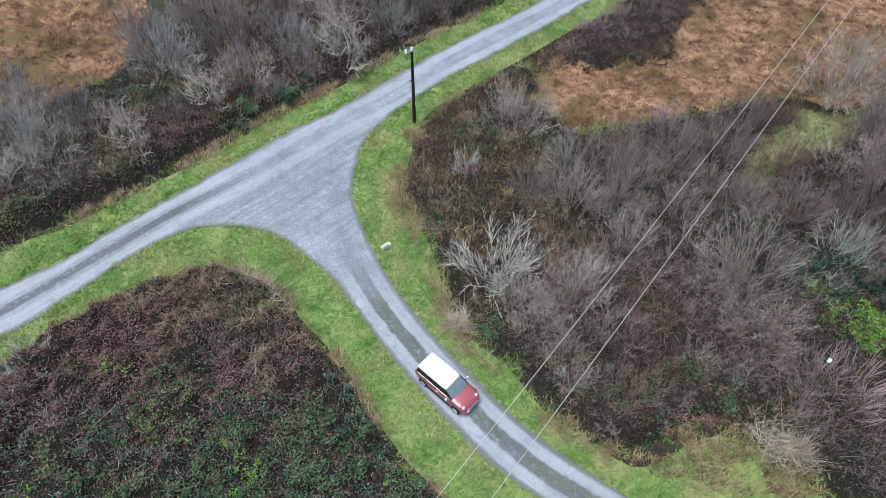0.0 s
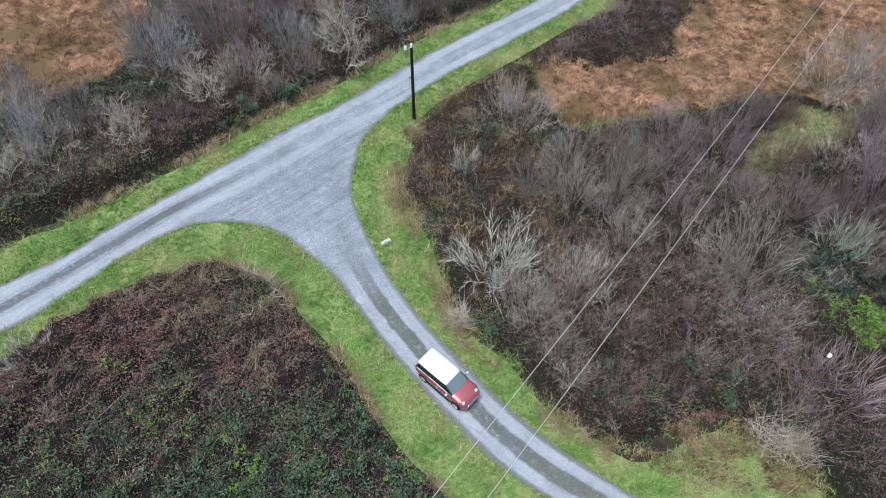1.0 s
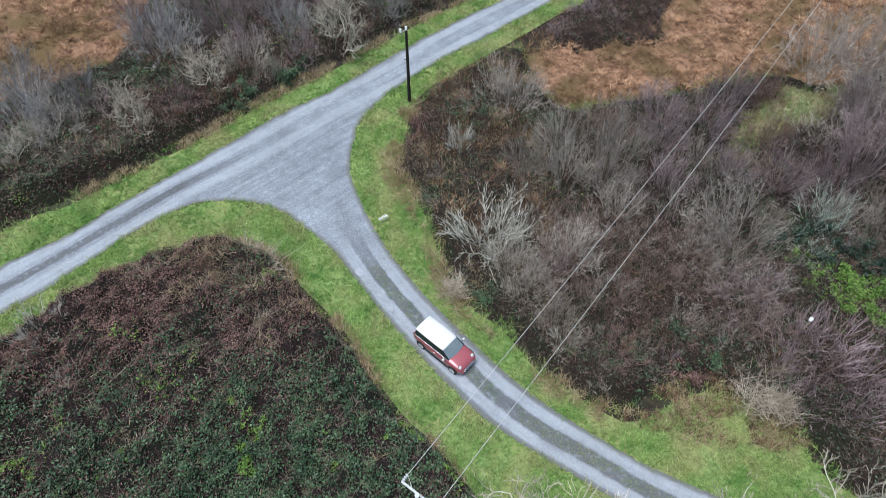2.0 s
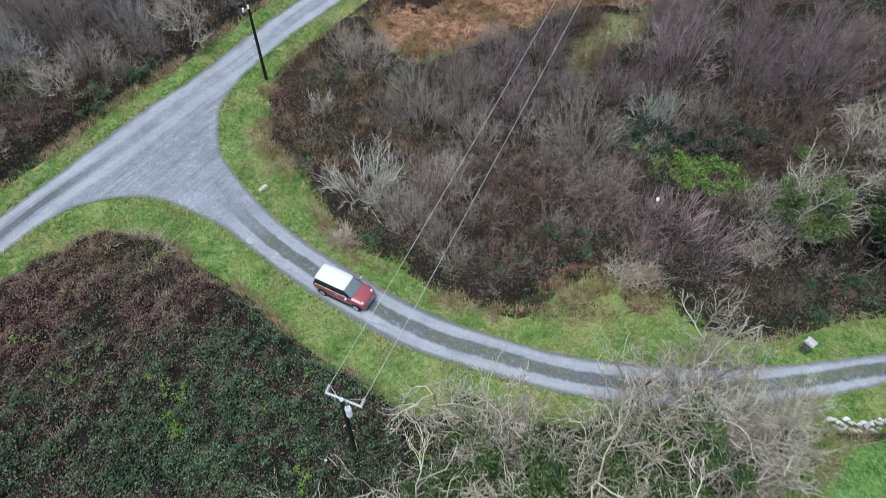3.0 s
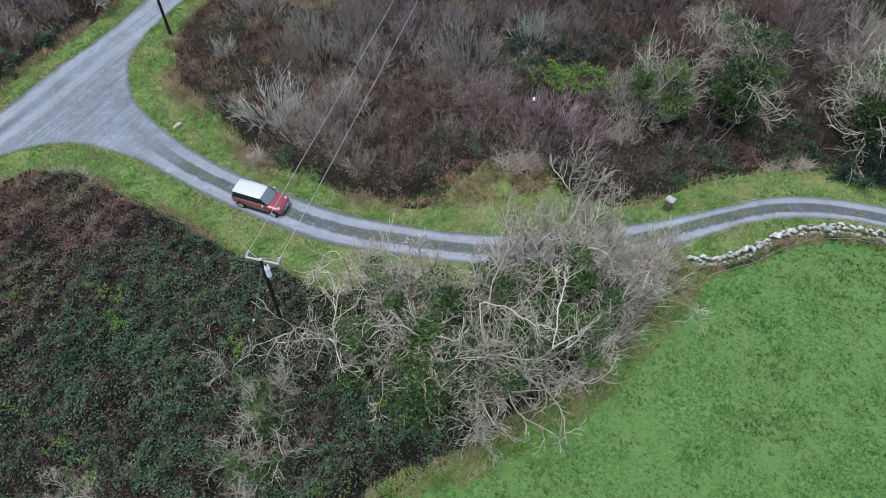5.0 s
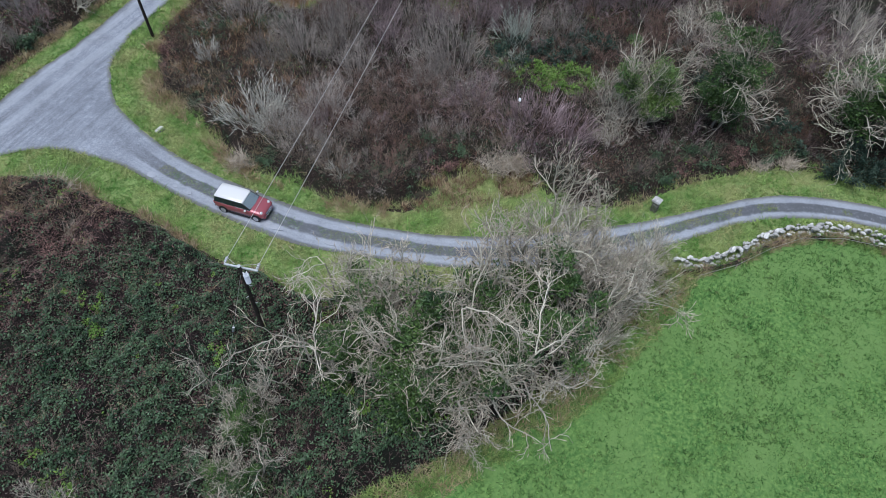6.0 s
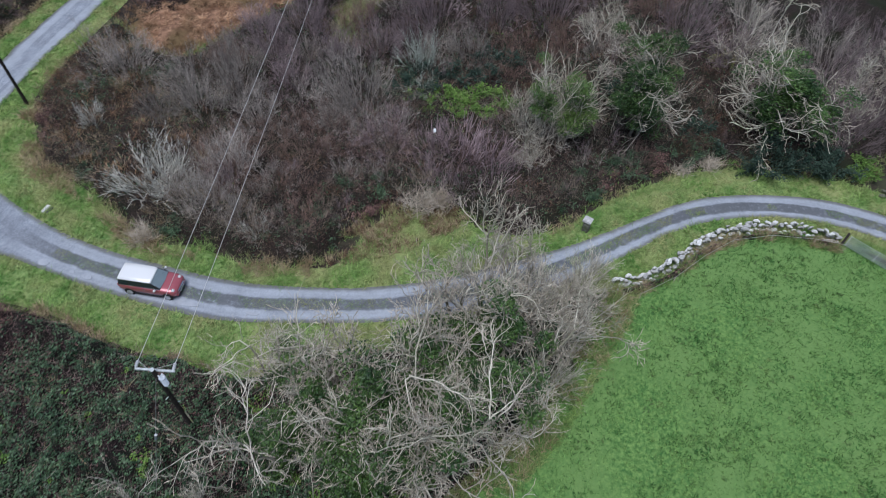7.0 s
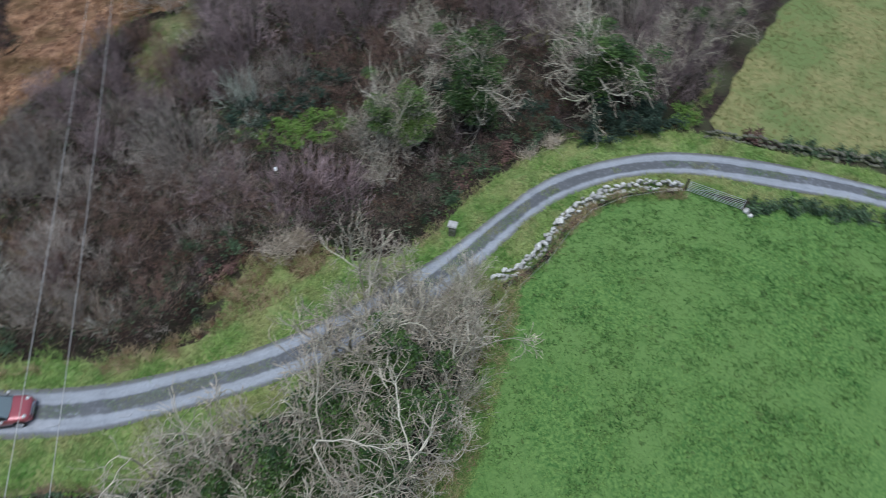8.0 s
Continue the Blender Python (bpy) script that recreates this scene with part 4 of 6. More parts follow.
# ---- shrubs and trees ----


def grow(rng, start, way, length, radius, levels, thin=0.0042):
    """Branches level by level. Each level: steps, wobble, lift, then for the next one: number, spread, length ratio, radius ratio, first fraction.
    Gives, per level, the arrays from, to, radius at both ends."""
    out = []
    for lv in levels:
        steps, wobble, lift = lv[0], lv[1], lv[2]
        pts, d, rads = [start], way, []
        for k in range(steps):
            d = d + rng.normal(size=d.shape) * wobble + np.array([[0, 0, lift]])
            d = d / np.linalg.norm(d, axis=1, keepdims=True)
            pts.append(pts[-1] + d * (length / steps)[:, None])
        taper = np.linspace(1, 0.35, steps + 1)
        out.append((np.concatenate(pts[:-1]), np.concatenate(pts[1:]), np.concatenate([radius * t for t in taper[:-1]]), np.concatenate([radius * t for t in taper[1:]])))
        if len(lv) == 3:
            break
        _, _, _, number, spread, lratio, rratio, first = lv
        track = np.stack(pts, 1)
        n = len(start)
        who = np.repeat(np.arange(n), number)
        f = first + (1 - first) * rng.rand(len(who))
        x = np.clip(f * steps, 0, steps - 1e-4)
        i = x.astype(int)
        a, b = track[who, i], track[who, i + 1]
        along = (b - a) / np.linalg.norm(b - a, axis=1, keepdims=True)
        side = np.cross(along, rng.normal(size=a.shape))
        side /= np.linalg.norm(side, axis=1, keepdims=True)
        start = a + (b - a) * (x - i)[:, None]
        way = along + side * (spread * (0.5 + rng.rand(len(who))))[:, None]
        way /= np.linalg.norm(way, axis=1, keepdims=True)
        length = length[who] * lratio * (0.55 + 0.8 * rng.rand(len(who))) * (1.15 - 0.5 * f)
        radius = np.maximum(radius[who] * rratio * (1.1 - 0.5 * f), thin)
    return out


def fan(rng, stems, spread, foot, up):
    """Stems that leave the foot in a fan."""
    ang = rng.rand(stems) * 2 * np.pi
    s = spread * np.sqrt(rng.rand(stems))
    way = np.stack([np.cos(ang) * s, np.sin(ang) * s, np.full(stems, up)], 1)
    start = np.stack([np.cos(ang) * foot * s, np.sin(ang) * foot * s, np.full(stems, -0.08)], 1)
    return start, way / np.linalg.norm(way, axis=1, keepdims=True)


def dome(rng, stems, steep):
    """Stems that leave the foot over a half sphere; steep is the least rise of a stem."""
    ang = rng.rand(stems) * 2 * np.pi
    z = steep + (1 - steep) * rng.rand(stems)
    flat = np.sqrt(1 - z * z)
    way = np.stack([np.cos(ang) * flat, np.sin(ang) * flat, z], 1)
    start = np.stack([np.cos(ang) * 0.18 * flat, np.sin(ang) * 0.18 * flat, np.full(stems, -0.08)], 1)
    return start, way


def fit_to(levels, height, spread=None, share=100):
    """Scales grown branches to a height, and to a spread where given."""
    top = np.percentile(levels[-1][1][:, 2], share)
    wide = np.percentile(np.hypot(levels[-1][1][:, 0], levels[-1][1][:, 1]), 92)
    s = height / top
    w = spread / wide if spread else s
    k = np.array([[w, w, s]])
    return [(a * k, b * k, ra, rb) for a, b, ra, rb in levels]


def wood_meshes(levels, split, tip=0.0):
    """Two meshes: the stems (levels before split) and the twigs (the rest, the last of them pointed)."""
    low = merge([tubes(a, b, ra, rb, 3) for k, (a, b, ra, rb) in enumerate(levels[:split])])
    rng = np.random.RandomState(3)
    fine = [ribbons(a, b, ra, rb, rng) for a, b, ra, rb in levels[split:-1]]
    fine = [(v, np.concatenate([f[:, [0, 1, 2]], f[:, [0, 2, 3]]])) for v, f in fine]
    a, b, ra, rb = levels[-1]
    return low, merge(fine + [spikes(a, b, np.full(len(a), tip) if tip else ra * 0.9, rng)])


SHRUBS = {}


def shrub_kind(kind, seed, material):
    """One unit shrub, 1 m high and 1 m in radius: stems and twigs."""
    rng = np.random.RandomState(seed)
    if kind == "dense":
        s, w = dome(rng, 44, 0.26)
        az, ph = np.arctan2(w[:, 1], w[:, 0]), rng.rand(3) * 6.28
        lump = 0.86 + 0.10 * np.sin(2 * az + ph[0]) + 0.09 * np.sin(3 * az + ph[1] + 4 * w[:, 2]) + 0.10 * rng.rand(44)
        lv = grow(rng, s, w, lump, np.full(44, 0.0075), [(4, 0.11, 0.02, 9, 0.70, 0.40, 0.5, 0.30), (3, 0.24, 0.07, 11, 0.95, 0.46, 0.7, 0.1), (1, 0.05, 0.08)], 0.0019)
    elif kind == "low":
        s, w = dome(rng, 20, 0.18)
        lv = grow(rng, s, w, 0.65 + 0.4 * rng.rand(20), np.full(20, 0.009), [(3, 0.14, 0.06, 7, 0.7, 0.48, 0.55, 0.25), (2, 0.24, 0.08, 10, 0.9, 0.5, 0.8, 0.1), (1, 0.06, 0.1)], 0.0026)
    elif kind == "open":
        s, w = fan(rng, 24, 0.9, 0.3, 1.0)
        lv = grow(rng, s, w, 0.7 + 0.3 * rng.rand(24), np.full(24, 0.015), [(6, 0.09, 0.03, 8, 0.6, 0.46, 0.6, 0.25), (4, 0.14, 0.06, 6, 0.55, 0.5, 0.7, 0.15), (2, 0.15, 0.06)], 0.0058)
    elif kind == "wisp":
        s, w = fan(rng, 26, 0.6, 0.8, 1.0)
        lv = grow(rng, s, w, 0.6 + 0.45 * rng.rand(26), np.full(26, 0.009), [(4, 0.12, 0.10, 6, 0.45, 0.5, 0.62, 0.25), (3, 0.15, 0.12, 6, 0.45, 0.5, 0.66, 0.15), (2, 0.12, 0.12, 3, 0.5, 0.6, 0.8, 0.1), (1, 0.1, 0.1)], 0.0022)
    else:  # canes
        s, w = fan(rng, 120, 1.1, 0.8, 1.0)
        lv = grow(rng, s, w, 0.7 + 0.6 * rng.rand(120), np.full(120, 0.0145), [(5, 0.13, -0.05, 5, 0.5, 0.45, 0.6, 0.3), (3, 0.15, 0.0)])
    lv = fit_to(lv, 1.0, 0.9, 96 if kind in ("dense", "low") else 100)
    low, fine = wood_meshes(lv, 1, {"dense": 0.0024, "low": 0.0036}.get(kind, 0.0))
    return mesh_of("trunk", *low, material), mesh_of("crown", *fine, material)


def shrub(kind, x, y, h, r, material, label, group="", variant=None):
    v = variant if variant is not None else int(abs(x * 7.3 + y * 3.1)) % 4
    key = (kind, v, material.name)
    if key not in SHRUBS:
        SHRUBS[key] = shrub_kind(kind, 100 + v * 17 + len(kind), material)
    stems, twigs = SHRUBS[key]
    top = new("shrub")
    for name, me in (("trunk", stems), ("crown", twigs)):
        tagged(child(name, me, top), kind="stuff")
    top.matrix_world = pose(x, y, gz(x, y), 0, 0, (x * 61 + y * 37) % 360) @ Matrix.Diagonal((r * 1.1, r * 1.1 * (0.9 + 0.2 * ((x * 3.7) % 1)), h * (1.12 if kind == "dense" else 1.0), 1))
    return tagged(top, label, "shrub", group)


GREY = "leafless grey-brown shrub of dense fine upright twigs"
for x, y, h, r in [(5.7, 40.0, 4.4, 3.5), (6.4, 33.6, 3.2, 2.2), (9.2, 32.4, 3.9, 2.7), (12.2, 32.2, 4.0, 2.8), (9.6, 36.2, 3.4, 2.5), (13.6, 35.0, 3.8, 2.6), (33.7, 46.2, 6.0, 3.9), (38.2, 47.0, 5.4, 3.8), (20.4, 26.5, 5.6, 3.9), (31.6, 27.0, 3.6, 2.6), (36.4, 39.6, 5.2, 3.8), (12.8, 28.8, 3.2, 2.6), (6.0, 22.5, 3.6, 2.3), (8.6, 24.5, 4.2, 2.7), (7.4, 20.6, 2.6, 1.8), (4.9, 24.0, 3.0, 1.8)]:
    shrub("dense", x, y, h, r, M_GREY, GREY, "grey shrubs in the scrub")
PURPLE = "leafless purple-brown shrub of dense fine twigs"
for x, y, h, r in [(21.2, 37.8, 4.4, 2.9), (17.4, 36.8, 4.0, 2.8), (24.4, 41.8, 3.8, 2.5), (16.6, 31.4, 3.4, 2.7), (25.6, 32.2, 3.8, 2.8), (32.6, 34.0, 6.2, 3.9), (42.0, 28.4, 7.0, 4.3), (21.6, 32.6, 3.4, 2.6), (29.2, 31.6, 4.4, 2.8), (37.0, 30.6, 5.4, 3.4), (51.0, 29.5, 6.5, 4.2), (46.5, 34.0, 6.0, 4.0), (40.0, 35.0, 5.6, 3.8), (34.4, 40.0, 4.4, 3.0)]:
    shrub("dense", x, y, h, r, M_PURPLE, PURPLE, "purple shrubs in the scrub")
SLATE = "leafless blue-grey shrub of dense fine twigs behind the hedge"
for x, y, h, r in [(-22.2, 44.8, 5.0, 3.2), (-29.8, 35.6, 4.8, 3.3), (-26.8, 38.6, 3.6, 2.6), (-12.6, 48.4, 4.2, 2.7), (-31.6, 39.4, 4.0, 3.0), (-4.4, 52.4, 3.8, 2.4)]:
    shrub("dense", x, y, h, r, M_SLATE, SLATE, "grey shrubs behind the hedge")
for x, y, h, r in [(-17.2, 48.4, 4.8, 3.2), (-20.0, 51.0, 4.8, 3.4), (-13.8, 52.4, 4.6, 3.2), (-1.4, 54.8, 3.8, 2.5), (2.2, 57.6, 3.8, 2.5), (6.0, 61.0, 3.8, 2.8), (-11.0, 45.6, 2.8, 1.9), (-8.0, 54.6, 4.4, 3.2), (-25.0, 37.6, 2.4, 1.9), (-32.4, 33.4, 3.0, 2.4), (-15.4, 45.2, 3.0, 2.1), (-24.6, 48.2, 4.2, 2.8)]:
    shrub("dense", x, y, h, r, M_PURPLE, PURPLE, "purple shrubs behind the hedge")
RUSSET = "low leafless russet sapling shrub with thin twigs"
for x, y, h, r in [(14.3, 27.2, 2.8, 2.6), (11.8, 26.2, 2.6, 2.2), (20.2, 21.3, 2.6, 2.6), (17.0, 22.2, 2.4, 2.4), (10.8, 21.8, 2.3, 2.2), (14.0, 23.8, 2.5, 2.4), (23.0, 23.0, 2.6, 2.2), (17.4, 26.6, 2.8, 2.4), (25.5, 37.0, 2.6, 2.0), (29.0, 26.0, 2.4, 2.2), (33.0, 24.0, 3.0, 2.6), (37.0, 22.0, 3.0, 2.6), (36.0, 26.5, 3.2, 2.8), (41.0, 25.0, 3.4, 2.8), (44.0, 20.0, 3.2, 2.8), (15.5, 19.5, 1.8, 1.8), (31.5, 20.2, 2.4, 2.0), (26.4, 12.4, 1.6, 1.6), (43.0, 10.0, 2.2, 2.0)]:
    shrub("wisp", x, y, h, r, M_RED, RUSSET, "russet saplings in the scrub")
for x, y, h, r in [(13.5, 53.3, 1.7, 1.9), (16.5, 55.8, 1.8, 2.0), (20.5, 59.2, 1.9, 2.0), (11.4, 50.4, 1.4, 1.7), (16.4, 52.4, 1.3, 1.6), (19.6, 56.0, 1.5, 1.7), (24.4, 62.6, 1.8, 2.0)]:
    shrub("dense", x, y, h, r, M_PURPLE, "low dark purple bush beside the bog", "heath bushes")
for x, y, h, r in [(-0.4, 38.6, 1.5, 1.8), (-1.2, 36.0, 1.2, 1.4), (0.8, 41.4, 1.4, 1.6)]:
    shrub("wisp", x, y, h, r, M_RED, "low dark purple-red bramble and heather bush", "heath bushes")
for x, y, h, r in [(23.4, 17.4, 2.7, 3.0), (25.8, 16.2, 2.7, 2.8), (21.4, 17.2, 2.3, 2.4), (24.6, 14.2, 2.2, 2.4), (22.4, 14.9, 2.1, 2.0), (25.0, 18.8, 2.8, 2.6), (22.8, 19.4, 2.6, 2.4), (27.2, 14.4, 2.2, 2.0)]:
    shrub("canes", x, y, h * 1.25, r, M_MAUVE, "thicket of bare purplish arching canes", "purple canes")
for x, y, h, r in [(3.6, 26.4, 4.6, 3.3), (4.6, 26.0, 3.8, 2.3), (1.7, 35.4, 3.0, 1.4), (7.9, 18.6, 2.4, 1.2)]:
    shrub("open", x, y, h, r, M_WHITISH, "bare shrub with pale lichen-covered upright branches", "pale shrubs in the scrub", 0)
for x, y, h, r in [(27.6, 28.8, 4.8, 2.3), (26.0, 25.6, 2.4, 1.7)]:
    shrub("open", x, y, h, r, M_BLUEPALE, "bare shrub crusted with grey-green lichen", "pale shrubs in the scrub", 1)
shrub("wisp", -13.4, 42.6, 3.2, 1.5, M_GREY, "slender pale grey bush of upright stems behind the hedge")
for x, y, h, r in [(-18.6, 22.6, 1.6, 0.8), (-14.6, 22.6, 0.9, 0.8)]:
    shrub("open", x, y, h, r, M_PALE, "small dead pale shrub standing in the brambles", "dead shrubs in the brambles")



def fill(count, seed, box, ring, gap, kinds, high, group):
    """More shrubs at random in a ring, clear of one another."""
    rng = np.random.RandomState(seed)
    taken = []
    for _ in range(count * 30):
        if len(taken) == count:
            break
        x, y = box[0] + (box[2] - box[0]) * rng.rand(), box[1] + (box[3] - box[1]) * rng.rand()
        if not inside(np.array([x]), np.array([y]), ring)[0] or far_from(np.array([x]), np.array([y]), ring)[0] < 1.2:
            continue
        if inside(np.array([x]), np.array([y]), GREEN_PATH)[0] or (24 < x < 33 and 19.5 < y < 25) or any(math.hypot(x - u, y - v) < gap for u, v in taken):
            continue
        taken.append((x, y))
        kind, material, label = kinds[rng.randint(len(kinds))]
        h = high * (0.6 + 0.7 * rng.rand())
        shrub(kind, x, y, h, h * (0.7 + 0.3 * rng.rand()), material, label, group)


fill(22, 4, (2, 20, 52, 44), WOOD, 3.0, [("dense", M_PURPLE, PURPLE), ("dense", M_RED, RUSSET), ("wisp", M_GREY, "thin leafless grey sapling shrub"), ("dense", M_GREY, GREY)], 3.0, "filling shrubs of the scrub")
fill(24, 31, (27, 10, 50, 32), WOOD, 2.3, [("low", M_RED, RUSSET), ("low", M_PURPLE, PURPLE), ("low", M_PURPLE, PURPLE), ("low", M_TAN, "leafless tan-twigged bush in the scrub")], 2.0, "low bushes below the ivy-clad trees")
fill(30, 33, (-2, 16, 30, 44), WOOD, 1.9, [("low", M_RED, RUSSET), ("low", M_PURPLE, PURPLE), ("low", M_GREY, GREY)], 1.7, "low bushes in the scrub")
fill(30, 55, (7, 18, 22, 30), WOOD, 1.6, [("wisp", M_RED, RUSSET), ("wisp", M_RED, RUSSET), ("wisp", M_PURPLE, PURPLE), ("low", M_GREY, GREY)], 2.2, "russet saplings in the scrub")
fill(16, 41, (5, 16, 23, 25), WOOD, 2.0, [("low", M_GREY, GREY), ("low", M_TAN, "leafless tan-twigged bush in the scrub"), ("low", M_PURPLE, PURPLE)], 2.1, "low bushes in the scrub")
fill(26, 35, (6, 44, 34, 70), HEATH, 1.5, [("low", M_PURPLE, "low dark purple bush beside the bog"), ("low", M_RED, "low russet bush beside the bog")], 1.2, "heath bushes")
fill(14, 9, (-34, 34, 8, 62), HEDGE, 3.2, [("dense", M_PURPLE, PURPLE), ("wisp", M_RED, RUSSET), ("dense", M_GREY, GREY)], 2.8, "filling shrubs behind the hedge")
fill(12, 6, (46, 4, 76, 26), WOOD, 4.0, [("dense", M_PURPLE, PURPLE), ("dense", M_GREY, GREY)], 4.0, "filling shrubs by the far field")

for x, y, h, r in [(52.4, 2.6, 4.5, 2.6), (56.0, 2.8, 5.0, 2.8), (59.5, 3.0, 5.0, 2.8), (63.0, 3.4, 5.0, 2.8), (66.5, 3.0, 5.0, 2.8), (70.5, 3.2, 5.0, 3.0), (54.0, 6.0, 5.0, 3.0), (61.0, 7.0, 5.5, 3.2)]:
    shrub("dense", x, y, h, r, M_PURPLE, "dark leafless hedge bush at the pasture's edge", "hedge at the far pasture")
for x, y, h, r in [(-11.8, 2.4, 2.6, 1.8), (-9.0, 0.6, 2.8, 2.0), (-12.6, 0.6, 2.8, 2.0), (-17.4, 4.6, 2.8, 2.0), (-14.6, 3.4, 2.8, 2.2), (-15.4, 0.6, 2.8, 2.2), (-18.4, 1.6, 2.8, 2.2), (-19.6, 4.4, 2.6, 2.0), (-7.4, -0.6, 3.0, 2.0), (-10.6, -1.0, 2.8, 2.2), (-13.6, -1.4, 2.8, 2.2), (-6.6, 2.6, 2.4, 1.7), (-1.4, 1.2, 3.4, 1.8), (1.0, 3.4, 3.2, 1.6), (-1.8, -2.6, 3.2, 2.0)]:
    shrub("wisp", x, y, h, r, M_TAN, "leafless tan-twigged bush in the brambles", "tan bushes in the brambles")
fill(16, 12, (22, 8, 47, 17), WOOD, 1.9, [("low", M_RED, RUSSET), ("low", M_PURPLE, "low purple-brown twiggy bush"), ("wisp", M_GREY, "thin leafless grey sapling shrub")], 1.5, "low twiggy growth by the lane")

for x, y, h, r in [(19.0, 2.2, 5.6, 3.2), (22.4, 1.6, 4.6, 3.0), (20.8, 3.6, 4.2, 2.6), (24.8, 3.4, 3.4, 2.0), (17.6, -0.8, 5.0, 2.8)]:
    shrub("open", x, y, h, r, M_PALE, "bare thorn bush of tangled pale twigs by the lane", "thorn bushes by the lane")

TREES = {}


def pipes(level, steps, sides):
    """Connected tapering tubes, one per branch of a grown level: places and faces per branch."""
    a, b, ra, rb = level
    n = len(a) // steps
    track = np.concatenate([a.reshape(steps, n, 3), b.reshape(steps, n, 3)[-1:]]).transpose(1, 0, 2)
    rad = np.concatenate([ra.reshape(steps, n), rb.reshape(steps, n)[-1:]]).T
    d = np.gradient(track, axis=1)
    d /= np.maximum(np.linalg.norm(d, axis=2, keepdims=True), 1e-9)
    u = np.cross(d, np.array([0.31, 0.52, 0.13]))
    u /= np.maximum(np.linalg.norm(u, axis=2, keepdims=True), 1e-9)
    w = np.cross(d, u)
    ang = np.arange(sides) * 2 * np.pi / sides
    ring = np.cos(ang)[:, None] * u[:, :, None] + np.sin(ang)[:, None] * w[:, :, None]
    v = (track[:, :, None] + ring * rad[:, :, None, None]).reshape(n, -1, 3)
    i = np.arange(sides)
    j = (i + 1) % sides
    f = (np.stack([i, j, j + sides, i + sides], 1)[None] + (np.arange(steps) * sides)[:, None, None]).reshape(-1, 4)
    return [(v[k], f) for k in range(n)]


def tree_meshes(seed, stems, lean, spread, twist, limbs, ivy, low_z, high_z, reach_most, clump, leaf, light):
    """A tree 1 m high: its trunks, pale twisted branches, fine twigs, and ivy in clumps over the inner limbs."""
    rng = np.random.RandomState(seed)
    s, w = fan(rng, stems, lean, 0.12, 1.0)
    plan = [(7, 0.10 * twist, 0.04, limbs, 0.85, 0.62, 0.52, 0.25), (7, 0.27 * twist, 0.05, 8, 0.75, 0.48, 0.55, 0.22), (5, 0.33 * twist, 0.05, 5, 0.62, 0.55, 0.62, 0.2), (3, 0.30 * twist, 0.06)]
    lv = fit_to(grow(rng, s, w, 0.56 + 0.2 * rng.rand(stems), np.full(stems, 0.0115), plan, 0.0012), 1.0, spread)
    trunks = [mesh_of("trunk", *p, M_BARK, True) for p in pipes(lv[0], 7, 8)]
    a2, b2, ra2, rb2 = lv[2]
    wood = merge(pipes(lv[1], 7, 5) + pipes((a2, b2, np.maximum(ra2, 0.0016), np.maximum(rb2, 0.0011)), 5, 3))
    a3, b3 = lv[3][0], lv[3][1]
    fine = ribbons(a3, b3, np.full(len(a3), 0.0013), np.full(len(a3), 0.0008), rng)
    out = [("trunk", t) for t in trunks] + [("branchwork", mesh_of("branchwork", *wood, M_PALE, True)), ("crown", mesh_of("crown", *fine, M_TWIG))]
    if ivy:
        a = np.concatenate([lv[0][0], lv[0][0], lv[1][0]])
        b = np.concatenate([lv[0][1], lv[0][1], lv[1][1]])
        ok = (a[:, 2] < high_z) & (a[:, 2] > low_z) & (np.hypot(a[:, 0], a[:, 1]) < reach_most)
        a, b = a[ok], b[ok]
        heads = max(24, ivy // 240)
        k = rng.randint(0, len(a), heads)
        mid = a[k] + (b[k] - a[k]) * rng.rand(heads, 1) + rng.normal(size=(heads, 3)) * clump * 0.6
        size = clump * (0.5 + 0.8 * rng.rand(heads))
        which = rng.randint(0, heads, ivy)
        ball = rng.normal(size=(ivy, 3))
        ball /= np.linalg.norm(ball, axis=1, keepdims=True)
        ball[:, 2] = np.abs(ball[:, 2]) * 0.9 - 0.25
        c = mid[which] + ball * (size[which] * rng.rand(ivy) ** 0.4)[:, None]
        c = c[c[:, 2] > 0.01]
        out.append(("ivy", mesh_of("ivy", *leaves(c, leaf, rng, 0.5, 0.9), M_IVYLIGHT if light else M_IVY)))
    return out


TREE_KINDS = {  # seed, stems, lean, spread, twist, limbs, ivy leaves, ivy from and to, reach, clump, leaf, light
    "ivy": (11, 5, 0.60, 0.44, 1.1, 9, 11000, 0.03, 0.66, 0.20, 0.095, 0.0085, False),
    "heavy": (23, 4, 0.45, 0.40, 1.0, 6, 17000, 0.03, 0.92, 0.30, 0.105, 0.0095, False),
    "column": (37, 4, 0.30, 0.34, 1.2, 8, 19000, 0.22, 0.98, 0.19, 0.085, 0.0078, False),
    "crown": (61, 4, 0.42, 0.42, 1.1, 8, 13000, 0.24, 0.84, 0.20, 0.085, 0.0082, False),
    "light": (43, 4, 0.36, 0.34, 1.1, 7, 15000, 0.02, 0.66, 0.22, 0.090, 0.0085, True),
    "bare": (59, 6, 0.70, 0.46, 1.1, 9, 0, 0, 0, 0, 0, 0, False),
    "mixed": (71, 5, 0.65, 0.46, 1.15, 9, 9000, 0.03, 0.75, 0.25, 0.085, 0.0085, False),
    "pale": (83, 7, 0.75, 0.43, 1.0, 7, 0, 0, 0, 0, 0, 0, False)}


